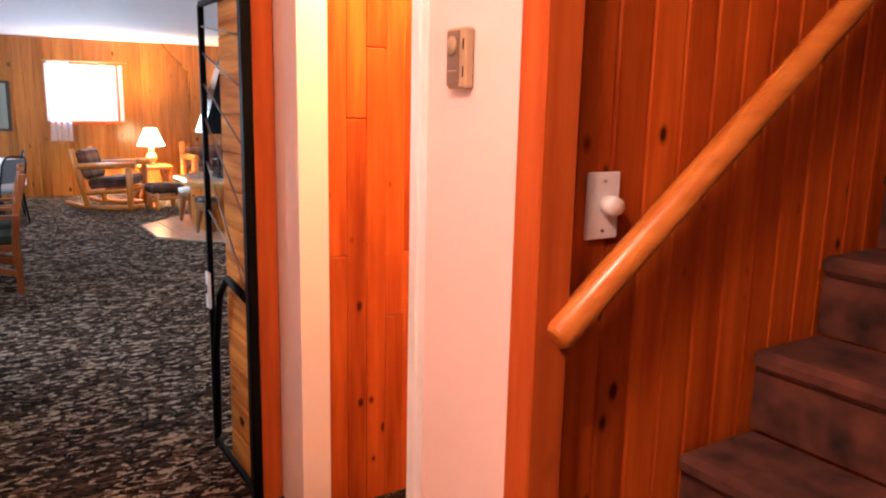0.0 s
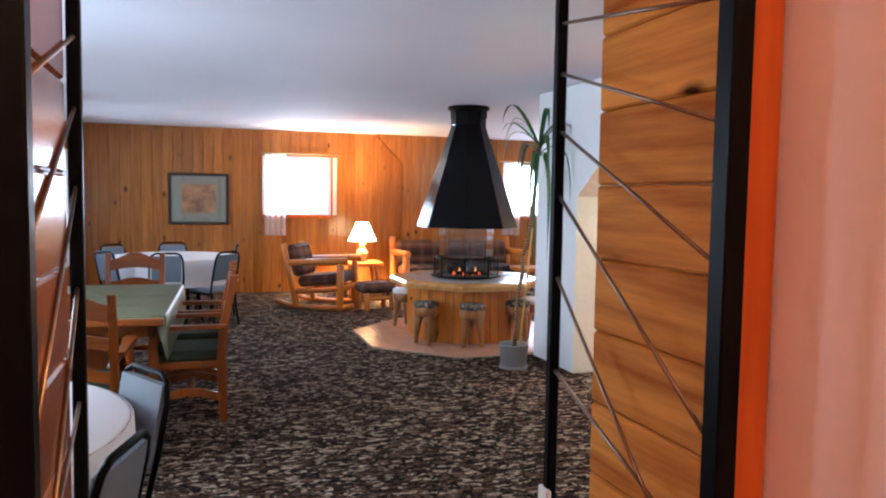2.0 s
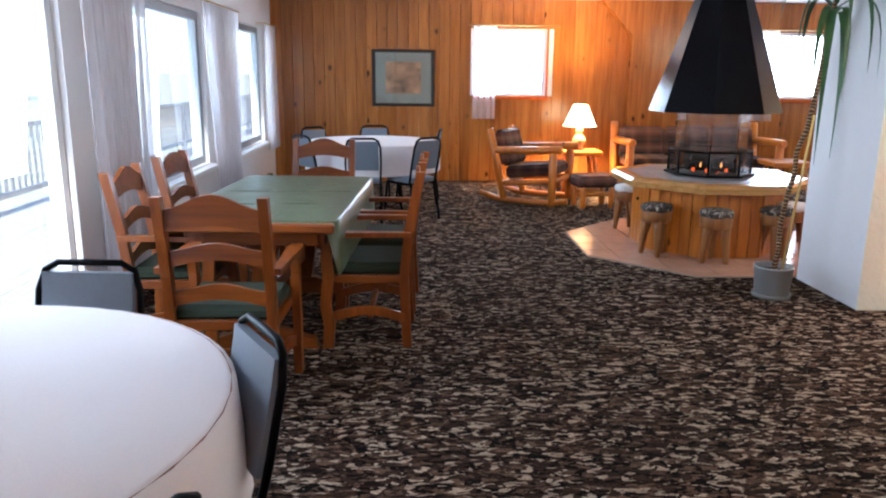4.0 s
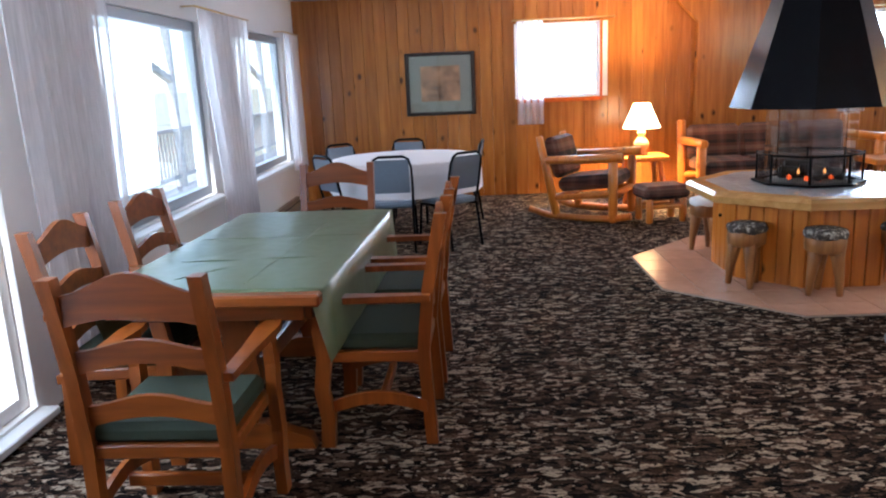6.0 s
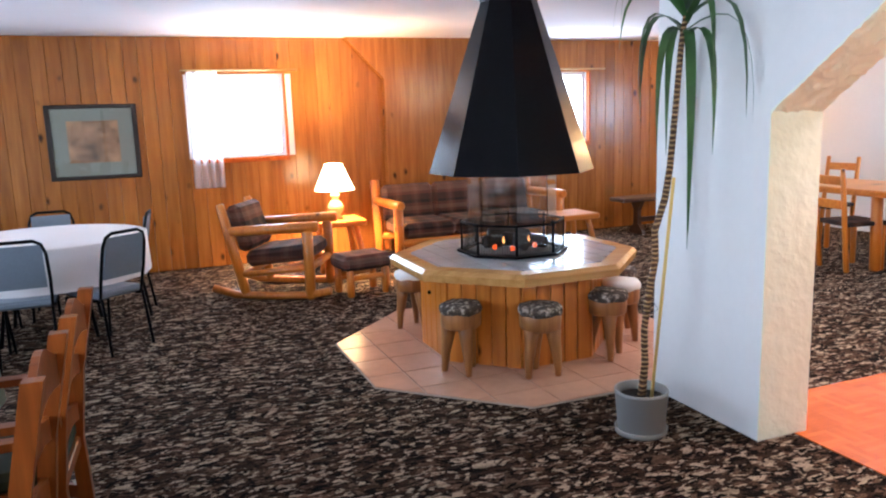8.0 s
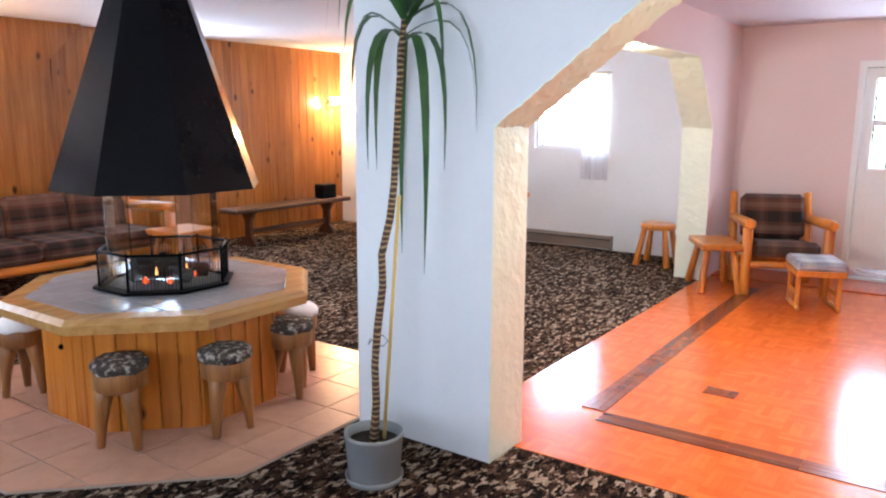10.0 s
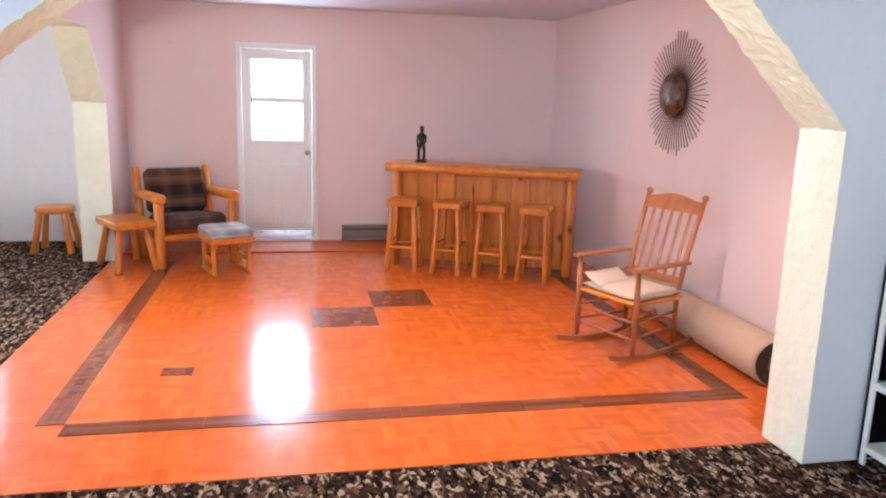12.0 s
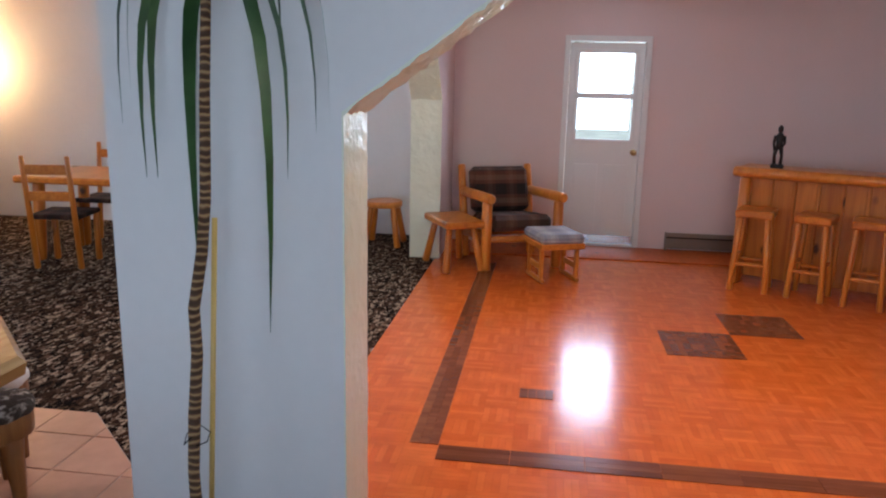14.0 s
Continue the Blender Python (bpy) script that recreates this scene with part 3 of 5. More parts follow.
window_north("window_3", *N1)
window_north("window_4", *N2)
FRAME[0] = NORTHEAST
w = thing("window_5", pose(0.07, 0, 0), "small daylit window in the off-white wall", "window")
w["kind"] = "structure"
bm = fresh()
for a, b, lo, hi in ((E3[0], E3[0] + 0.04, E3[2], E3[3]), (E3[1] - 0.04, E3[1], E3[2], E3[3]), (E3[0] + 0.04, E3[1] - 0.04, E3[3] - 0.04, E3[3]), (E3[0] + 0.04, E3[1] - 0.04, E3[2], E3[2] + 0.04)):
    span(bm, -0.03, 0.03, a, b, lo, hi, 0.003)
part("window_frame", bm, WHITEPAINT, w)
bm = fresh()
span(bm, -0.004, 0.004, E3[0] + 0.03, E3[1] - 0.03, E3[2] + 0.03, E3[3] - 0.03)
part("pane", bm, GLASS, w).visible_shadow = False


FRAME[0] = Matrix()


def curtain(at, width, top, bottom, label, rod, folds=5, pinch=1.0):
    """Sheer cloth hanging in folds along local x from a rod."""
    c = thing("curtain", at, label, "curtain", "sheer curtains")
    bm = fresh()
    n, rows = folds * 8, 8
    grid = []
    for j in range(rows + 1):
        f = j / rows
        z = top + (bottom - top) * f
        wide = width * (1 - (1 - pinch) * math.sin(f * 1.8) ** 2)
        grid.append([bm.verts.new(((k / n - 0.5) * wide, (0.014 + 0.02 * f) * math.sin(k / n * folds * 2 * math.pi + 0.6 * math.sin(f * 3)) + 0.006 * math.sin(k * 1.7), z)) for k in range(n + 1)])
    for a, b in zip(grid, grid[1:]):
        for k in range(n):
            bm.faces.new((a[k], a[k + 1], b[k + 1], b[k])).smooth = True
    part("cloth", bm, SHEER, c)
    if rod:
        bm = fresh()
        tube(bm, [(rod[0], 0, top + 0.012), (rod[1], 0, top + 0.012)], 0.008)
        part("curtain_rod", bm, BRASS, c, "thin brass rod")
        for x in rod:
            bm = fresh()
            tube(bm, [(x, 0, top + 0.012), (x, 0.11, top + 0.012)], 0.006, 6)
            part("bracket", bm, BRASS, c)


curtain(pose(XW + 0.10, 9.60, 0, 0, 0, 90), 0.95, 2.02, 0.08, "white sheer curtain hanging beside the sliding door", (-0.6, 0.6), 8, 0.85)
curtain(pose(XW + 0.10, 12.2, 0, 0, 0, 90), 1.25, 2.02, 0.26, "white sheer curtain gathered between the windows", (-0.7, 0.7), 9, 0.62)
curtain(pose(XW + 0.10, 14.63, 0, 0, 0, 90), 0.62, 2.0, 0.50, "white sheer curtain panel beside the corner", (-0.4, 0.36), 5, 0.9)
curtain(pose(-0.275, YF - 0.07, 0), 0.31, 2.065, 0.86, "short white sheer curtain pushed to one side", (-0.2, 1.0), 4)
curtain(pose(3.55, YF - 0.07, 0), 0.31, 2.05, 0.86, "short white sheer curtain pushed to one side", (-0.2, 1.1), 4)
FRAME[0] = NORTHEAST
curtain(pose(-0.06, 1.29, 0, 0, 0, -90), 0.34, 2.02, 0.82, "short cream curtain beside the small window", (-1.0, 0.15), 4)

FRAME[0] = WING
door = thing("door_1", pose(XD + 0.03, 8.195, 0.014) @ Matrix.Diagonal((1, 1.045, 1.045, 1)), "white panelled door with a two-pane window", "door")
door["kind"] = "structure"
bm = fresh()
y0, y1 = -0.335, 0.335
span(bm, 0, 0.05, y0, -0.255, 0.02, 1.89)
span(bm, 0, 0.05, 0.255, y1, 0.02, 1.89)
span(bm, 0, 0.05, -0.255, 0.255, 1.80, 1.89)
span(bm, 0, 0.05, -0.255, 0.255, 0.02, 1.01)
leaf = part("door_leaf", bm, WHITEPAINT, door)
for a, b in ((-0.25, -0.03), (0.03, 0.25)):
    bm = fresh()
    span(bm, -0.008, 0.0, a, b, 0.14, 0.78, 0.005)
    part("panel", bm, WHITEPAINT, leaf)
bm = fresh()
for a, b, lo, hi in ((-0.285, -0.25, 0.98, 1.83), (0.25, 0.285, 0.98, 1.83), (-0.25, 0.25, 1.795, 1.83), (-0.25, 0.25, 0.98, 1.015), (-0.25, 0.25, 1.385, 1.44)):
    span(bm, -0.014, -0.001, a, b, lo, hi, 0.004)
part("window_bead", bm, WHITEPAINT, leaf)
for lo, hi in ((1.012, 1.385), (1.44, 1.80)):
    bm = fresh()
    span(bm, 0.02, 0.026, -0.255, 0.255, lo, hi)
    part("pane", bm, GLASS, leaf).visible_shadow = False
bm = fresh()
lathe(bm, [(0.001, 0.0), (0.028, 0.004), (0.012, 0.02), (0.012, 0.035), (0.027, 0.048), (0.026, 0.066), (0.001, 0.075)], 14)
bmesh.ops.transform(bm, matrix=pose(-0.001, -0.29, 0.90, 0, -90, 0), verts=bm.verts)
part("door_knob", bm, BRASS, leaf, "brass knob")
bm = fresh()
span(bm, -0.012, 0.0, -0.33, 0.33, 0.02, 0.10)
part("kick_strip", bm, CHROME, leaf, "grey sweep strip")
bm = fresh()
for a, b, lo, hi in ((-0.39, -0.34, 0, 1.95), (0.34, 0.39, 0, 1.95), (-0.34, 0.34, 1.90, 1.95)):
    span(bm, -0.055, 0.09, a, b, lo, hi, 0.003)
span(bm, -0.055, 0.09, -0.34, 0.34, 0.0, 0.018)
part("door_frame", bm, WHITEPAINT, door)


def heater(at, length, label):
    h = thing("baseboard_heater", at, label, "heater")
    bm = fresh()
    extrude(bm, [(0, 0.02), (0.06, 0.02), (0.06, 0.12), (0.03, 0.17), (0, 0.17)], length, Matrix(((0, 0, 1, 0), (-1, 0, 0, 0), (0, 1, 0, 0), (0, 0, 0, 1))))
    part("casing", bm, HEATER, h)
    bm = fresh()
    span(bm, -length / 2, length / 2, -0.068, -0.058, 0.125, 0.135, 0.002)
    part("grille_lip", bm, BLACKIRON, h)
    for s in (-1, 1):
        bm = fresh()
        span(bm, s * length / 2 - 0.01, s * length / 2 + 0.01, -0.066, 0, 0.0, 0.175, 0.003)
        part("end_cap", bm, HEATER, h)


heater(pose(XD, 7.12, 0.012, 0, 0, -90), 0.80, "brown enamel baseboard heater beside the door")
FRAME[0] = NORTHEAST
heater(pose(0, 1.80, 0, 0, 0, -90), 1.5, "brown enamel baseboard heater under the window")
FRAME[0] = Matrix()
heater(pose(XW, 12.4, 0, 0, 0, 90), 4.4, "brown enamel baseboard heater under the windows")

# ---- foyer: stairs, handrail, switch, thermostat, gates ----
stairs = thing("staircase", pose(0, 0, 0), "stairs covered in mottled brown carpet", "stairs")
stairs["kind"] = "structure"
for k in range(10):
    bm = fresh()
    x0, z = -0.50 + 0.235 * k, 0.20 * k + 0.615
    span(bm, x0 - 0.025, x0 + 0.235, 1.95, 3.07, z - 0.05, z, 0.018)
    span(bm, x0, x0 + 0.235, 1.95, 3.07, max(0, z - 0.20), z - 0.05)
    part("step", bm, STEPCARPET, stairs)
rail = thing("handrail", pose(0, 0, 0), "round varnished wooden handrail on the board wall", "handrail")
bm = fresh()
log(bm, (-0.712, 3.01, 1.155), (0.90, 3.01, 2.42), 0.031, 0.031, 16)
part("pole", bm, LOG_X, rail)
for x in (-0.58, 0.3):
    bm = fresh()
    z = 1.155 + (x + 0.712) * 0.785
    tube(bm, [(x, 3.088, z - 0.09), (x, 3.04, z - 0.09), (x, 3.015, z - 0.03)], 0.006)
    part("bracket", bm, CHROME, rail, "small steel bracket")
sw = thing("dimmer_switch", pose(-0.546, 3.086, 1.375) @ Matrix.Diagonal((1.1, 1, 0.95, 1)), "white dimmer switch plate with a round knob", "switch")
bm = fresh()
box(bm, (0, -0.004, 0), (0.075, 0.008, 0.135), None, 0.003)
plate = part("plate", bm, WHITEPAINT, sw)
bm = fresh()
lathe(bm, [(0.021, 0), (0.021, 0.012), (0.017, 0.024), (0.001, 0.025)], 20)
bmesh.ops.transform(bm, matrix=pose(0.012, -0.008, 0.0, 90), verts=bm.verts)
part("knob", bm, WHITEPAINT, plate)
for z in (-0.05, 0.05):
    bm = fresh()
    lathe(bm, [(0.004, 0), (0.003, 0.002)], 8)
    bmesh.ops.transform(bm, matrix=pose(0, -0.008, z, 90), verts=bm.verts)
    part("screw", bm, CHROME, plate)
th = thing("thermostat", pose(-0.752, 3.256, 1.643) @ Matrix.Diagonal((0.62, 0.72, 0.82, 1)), "tan plastic wall thermostat with a dial", "thermostat")
bm = fresh()
box(bm, (-0.016, 0, 0), (0.032, 0.088, 0.135), None, 0.005)
part("case", bm, METER, th)
bm = fresh()
box(bm, (-0.034, 0.012, 0), (0.004, 0.056, 0.122), None, 0.001)
face = part("face_plate", bm, METERDARK, th, "brown face plate")
bm = fresh()
lathe(bm, [(0.021, 0), (0.021, 0.006), (0.001, 0.007)], 20)
bmesh.ops.transform(bm, matrix=pose(-0.036, 0.012, 0.028, 0, -90, 0), verts=bm.verts)
part("dial", bm, METER, face)
for z in (0.03, -0.03):
    bm = fresh()
    box(bm, (-0.033, -0.034, z), (0.003, 0.003, 0.024), None, 0.0)
    part("vent_slot", bm, BLACKIRON, th)
bm = fresh()
box(bm, (-0.0365, 0.012, -0.028), (0.002, 0.04, 0.003), None, 0.0)
part("label_bar", bm, METER, face)


def gate(at, length, label, fan):
    g = thing("iron_gate", at, label, "gate", "pair of iron gates")
    for y, r in ((0.0, 0.019), (length, 0.0115)):
        bm = fresh()
        box(bm, (0, y, 0.98), (2 * r, 2 * r, 1.90), None, 0.003)
        part("stile", bm, BLACKIRON, g)
    for z in (1.93, 0.06):
        bm = fresh()
        box(bm, (0, length / 2, z), (0.022, length, 0.022), None, 0.002)
        part("rail", bm, BLACKIRON, g)
    for z0, z1 in fan:
        bm = fresh()
        tube(bm, [(0, length, z0), (0, 0.02, z1)], 0.0038)
        part("rod", bm, STEEL, g)
    bm = fresh()
    tube(bm, [(0, length - 0.03, 0.10), (0, length - 0.05, 0.50), (0, length - 0.13, 0.76), (0, length - 0.25, 0.85), (0, 0.06, 0.82)], 0.016, 8)
    part("scroll", bm, BLACKIRON, g)
    bm = fresh()
    box(bm, (-0.012, length, 0.75), (0.012, 0.045, 0.16), None, 0.003)
    latch = part("latch_plate", bm, WHITEPAINT, g, "pale metal latch plate")
    bm = fresh()
    box(bm, (-0.0195, length, 0.755), (0.003, 0.012, 0.04), None, 0.0)
    part("keyhole", bm, BLACKIRON, latch)
    return g


FAN = ((1.845, 1.775), (1.74, 1.59), (1.62, 1.375), (1.485, 1.10), (1.31, 0.80), (1.10, 0.90))
gate(pose(-0.715, 4.68, 0), 0.55, "black iron gate leaf with fanned steel rods, folded open", FAN)
gate(pose(-1.66, 4.72, 0), 0.50, "black iron gate leaf with fanned steel rods, folded open", FAN)


# ---- furniture ----
def arched(w, z0, h, rise, top_rise, n=12):
    """Outline of a slat, arched below by rise and humped above by top_rise."""
    lo = [(-w / 2 + w * k / n, z0 + rise * math.sin(math.pi * k / n)) for k in range(n + 1)]
    hi = [(w / 2 - w * k / n, z0 + h + top_rise * (0.5 - 0.5 * math.cos(2 * math.pi * k / n)) + 0.25 * top_rise * math.sin(math.pi * k / n)) for k in range(n + 1)]
    return lo + hi


def lodge_chair(at, label):
    """Ladder-back armchair, facing local -y; its back is at +y."""
    c = thing("dining_armchair", at, label, "chair", "lodge chairs round the green table")
    for s in (-1, 1):
        bm = fresh()
        pts = [(0.215, 0.0), (0.205, 0.2), (0.195, 0.42), (0.225, 0.7), (0.29, 1.02)]
        out = [(y - 0.026, z) for y, z in pts] + [(y + 0.026, z) for y, z in reversed(pts)]
        extrude(bm, out, 0.045, Matrix.Translation((s * 0.235, 0, 0)) @ SIDEWAYS)
        part("back_post", bm, CHAIRWOOD, c)
        bm = fresh()
        pts = [(-0.235, 0.0), (-0.225, 0.14), (-0.245, 0.26), (-0.225, 0.42), (-0.235, 0.54), (-0.215, 0.66)]
        out = [(y - 0.032, z) for y, z in pts] + [(y + 0.030, z) for y, z in reversed(pts)]
        extrude(bm, out, 0.042, Matrix.Translation((s * 0.265, 0, 0)) @ SIDEWAYS)
        part("front_leg", bm, CHAIRWOOD, c)
        bm = fresh()
        a = [(-0.30, 0.030), (-0.22, 0.042), (0.0, 0.028), (0.235, 0.022)]
        extrude(bm, [(y, w) for y, w in a] + [(y, -w) for y, w in reversed(a)], 0.028, Matrix.Translation((s * 0.268, 0, 0.672)) @ Matrix(((0, 1, 0, 0), (1, 0, 0, 0), (0, 0, 1, 0), (0, 0, 0, 1))))
        part("armrest", bm, CHAIRWOOD, c)
        bm = fresh()
        lo = [(-0.22 + 0.42 * k / 8, 0.15 + 0.045 * math.sin(math.pi * k / 8)) for k in range(9)]
        extrude(bm, lo + [(y, z + 0.055) for y, z in reversed(lo)], 0.022, Matrix.Translation((s * 0.25, 0, 0)) @ SIDEWAYS)
        part("side_stretcher", bm, CHAIRWOOD, c)
    for z, h, rise, top, y in ((0.86, 0.10, 0.03, 0.055, 0.268), (0.69, 0.075, 0.035, 0.03, 0.228), (0.50, 0.07, 0.035, 0.03, 0.205)):
        bm = fresh()
        extrude(bm, arched(0.43, z, h, rise, top), 0.022, Matrix.Translation((0, y, 0)) @ UPRIGHT)
        part("back_slat", bm, CHAIRWOOD_X, c)
    bm = fresh()
    box(bm, (0, -0.01, 0.405), (0.50, 0.44, 0.05), None, 0.006)
    part("seat_frame", bm, CHAIRWOOD_X, c)
    bm = fresh()
    box(bm, (0, -0.015, 0.462), (0.47, 0.43, 0.075), None, 0.028)
    part("seat_pad", bm, GREENPAD, c, "moss green seat pad")
    bm = fresh()
    box(bm, (0, 0.0, 0.19), (0.46, 0.03, 0.05), None, 0.006)
    part("cross_stretcher", bm, CHAIRWOOD_X, c)
    return c


CS = Matrix.Diagonal((0.92, 0.94, 0.93, 1))
first = lodge_chair(pose(-1.47, 8.95, 0, 0, 0, -92) @ CS, "honey-stained ladder-back armchair with a green seat pad")
for x, y, r in ((-1.44, 9.58, -93), (-2.06, 8.17, 178), (-1.93, 10.42, -2), (-2.50, 8.85, 90), (-2.48, 9.58, 86)):
    copy_thing(first, pose(x, y, 0, 0, 0, r))

table = thing("trestle_table", pose(-2.0, 9.26, 0, 0, 0, -3.3) @ Matrix.Diagonal((0.94, 0.87, 1, 1)), "honey-stained trestle table under a green cloth", "table")
bm = fresh()
box(bm, (0, 0, 0.715), (0.90, 1.96, 0.045), None, 0.008)
part("tabletop", bm, CHAIRWOOD_X, table)
bm = fresh()
for s in (-1, 1):
    span(bm, s * 0.36 - 0.015, s * 0.36 + 0.015, -0.80, 0.80, 0.60, 0.692, 0.003)
    span(bm, -0.345, 0.345, s * 0.80 - 0.015, s * 0.80 + 0.015, 0.60, 0.692, 0.003)
part("apron", bm, CHAIRWOOD_X, table)
for s in (-1, 1):
    bm = fresh()
    out = [(-0.05, 0.10), (-0.085, 0.3), (-0.06, 0.45), (-0.10, 0.60), (0.10, 0.60), (0.06, 0.45), (0.085, 0.3), (0.05, 0.10)]
    extrude(bm, out, 0.05, Matrix.Translation((0, s * 0.6, 0)) @ UPRIGHT)
    part("trestle", bm, CHAIRWOOD, table)
    bm = fresh()
    extrude(bm, [(-0.30, 0), (0.30, 0), (0.28, 0.05), (0.08, 0.11), (-0.08, 0.11), (-0.28, 0.05)], 0.07, Matrix.Translation((0, s * 0.6, 0)) @ UPRIGHT)
    part("foot", bm, CHAIRWOOD_X, table)
bm = fresh()
box(bm, (0, 0, 0.28), (0.035, 1.15, 0.09), None, 0.006)
part("stretcher", bm, CHAIRWOOD, table)


def cloth_mesh(outline, top, drop, wave, seed):
    """A cloth over a table: a flat top and a falling, rippled edge."""
    bm = fresh()
    rnd = random.Random(seed)
    n = len(outline)
    ph = [rnd.uniform(0, 6) for _ in range(3)]
    rings = [[bm.verts.new((x * f, y * f, top + (0.0015 * math.sin(9 * x + 7 * y + ph[0]) if f < 0.97 else 0))) for x, y in outline] for f in (0.25, 0.5, 0.75, 0.98)]
    mid = bm.verts.new((0, 0, top))
    for k in range(n):
        bm.faces.new((mid, rings[0][k], rings[0][(k + 1) % n])).smooth = True
    for f, d in ((1.012, 0.02), (1.02, 0.4), (1.03, 0.75), (1.035, 1.0)):
        ring = []
        for k, (x, y) in enumerate(outline):
            s = 1 + wave * d * (math.sin(k * 1.9 + ph[1]) + 0.6 * math.sin(k * 0.83 + ph[2]))
            ring.append(bm.verts.new((x * f * s, y * f * s, top - drop(k / n) * d)))
        rings.append(ring)
    for a, b in zip(rings, rings[1:]):
        for k in range(n):
            bm.faces.new((a[k], a[(k + 1) % n], b[(k + 1) % n], b[k])).smooth = True
    return bm


def rect_outline(w, d, n):
    return [(-w / 2 + w * k / n, -d / 2) for k in range(n)] + [(w / 2, -d / 2 + d * k / n) for k in range(n)] + [(w / 2 - w * k / n, d / 2) for k in range(n)] + [(-w / 2, d / 2 - d * k / n) for k in range(n)]


# the cloth leaves the near end of the table bare and falls over the sides
bm = cloth_mesh(rect_outline(0.91, 1.86, 14), 0.744, lambda f: 0.02 if f < 0.25 else (0.02 if 0.5 < f < 0.75 else 0.27), 0.004, 3)
green = whole("green_tablecloth", bm, GREENCLOTH, "creased sage green cloth laid over the trestle table", "tablecloth", at=pose(-2.0, 9.28, 0, 0, 0, -3.3) @ Matrix.Diagonal((0.94, 0.87, 1, 1)))


def crease(name, ends, cloth):
    """A low soft fold line in the cloth."""
    bm = fresh()
    (x0, y0), (x1, y1) = ends
    n = 10
    pts = [(x0 + (x1 - x0) * k / n + 0.004 * math.sin(k * 2.1), y0 + (y1 - y0) * k / n + 0.004 * math.sin(k * 1.3), 0.7445) for k in range(n + 1)]
    tube(bm, pts, [0.0006] + [0.0012 + 0.0005 * math.sin(k) for k in range(1, n)] + [0.0006], 6)
    part(name, bm, GREENCLOTH, cloth)


for ends in (((-0.40, 0.10), (0.40, 0.14)), ((-0.30, -0.42), (0.36, -0.36)), ((0.12, -0.85), (0.16, 0.55)), ((-0.2, -0.75), (-0.05, -0.55))):
    crease("crease", ends, green)


def round_table(at, r, seed, label):
    t = thing("round_table", at, label, "table")
    bm = fresh()
    lathe(bm, [(r, 0.705), (r, 0.73)], 40)
    part("tabletop", bm, CHAIRWOOD_X, t)
    for k in range(4):
        a = math.pi / 4 + k * math.pi / 2
        bm = fresh()
        tube(bm, [(0.3 * math.cos(a), 0.3 * math.sin(a), 0.70), (0.5 * r / 0.8 * math.cos(a), 0.5 * r / 0.8 * math.sin(a), 0.0)], 0.014)
        part("leg", bm, BLACKIRON, t)
    bm = cloth_mesh([(r * math.cos(2 * math.pi * k / 48), r * math.sin(2 * math.pi * k / 48)) for k in range(48)], 0.733, lambda f: 0.30, 0.012, seed)
    whole("white_tablecloth", bm, WHITECLOTH, "white linen cloth draped over the round table", "tablecloth", "white tablecloths", at=at)


round_table(pose(-2.43, 6.38, 0), 0.77, 5, "round folding table beside the doorway")
round_table(pose(-1.66, 13.08, 0), 0.71, 6, "round folding table by the pine wall")


def metal_chair(at, label):
    """Stacking chair with a black tube frame, facing local -y."""
    c = thing("metal_chair", at, label, "chair", "padded metal stacking chairs")
    for s in (-1, 1):
        bm = fresh()
        tube(bm, [(s * 0.20, 0.26, 0.0), (s * 0.19, 0.20, 0.42)], 0.0125)
        part("rear_leg", bm, BLACKIRON, c)
        bm = fresh()
        tube(bm, [(s * 0.20, -0.25, 0.0), (s * 0.19, -0.21, 0.41)], 0.0125)
        part("front_leg", bm, BLACKIRON, c)
    bm = fresh()
    tube(bm, [(-0.19, 0.18, 0.40), (-0.20, 0.235, 0.62), (-0.195, 0.275, 0.80), (-0.17, 0.29, 0.87), (-0.12, 0.295, 0.895), (0.12, 0.295, 0.895), (0.17, 0.29, 0.87), (0.195, 0.275, 0.80), (0.20, 0.235, 0.62), (0.19, 0.18, 0.40)], 0.0125)
    part("back_frame", bm, BLACKIRON, c, "black tube back frame")
    bm = fresh()
    pts = [(0.215, 0.56), (0.245, 0.68), (0.27, 0.80), (0.281, 0.865)]
    extrude(bm, [(y - 0.014, z) for y, z in pts] + [(y + 0.014, z) for y, z in reversed(pts)], 0.345, SIDEWAYS)
    part("back_pad", bm, GREYVINYL, c, "blue-grey vinyl back pad")
    bm = fresh()
    box(bm, (0, -0.01, 0.44), (0.40, 0.40, 0.055), None, 0.02)
    part("seat_pad", bm, GREYVINYL, c)
    bm = fresh()
    tube(bm, [(-0.19, 0.19, 0.40), (-0.19, -0.20, 0.40), (0.19, -0.20, 0.40), (0.19, 0.19, 0.40)], 0.0125)
    part("seat_frame", bm, BLACKIRON, c)
    return c


mc = metal_chair(pose(-1.85, 6.50, 0, 0, 0, -60) @ Matrix.Diagonal((0.86, 0.9, 0.93, 1)), "black metal chair with blue-grey vinyl pads")
for x, y, r in ((-1.88, 5.85, -107), (-2.32, 7.02, -4), (-1.72, 12.38, 181), (-1.25, 12.46, -140), (-1.18, 13.45, -97), (-1.68, 13.68, 2), (-2.2, 13.4, 42), (-2.14, 12.57, 130)):
    copy_thing(mc, pose(x, y, 0, 0, 0, r))


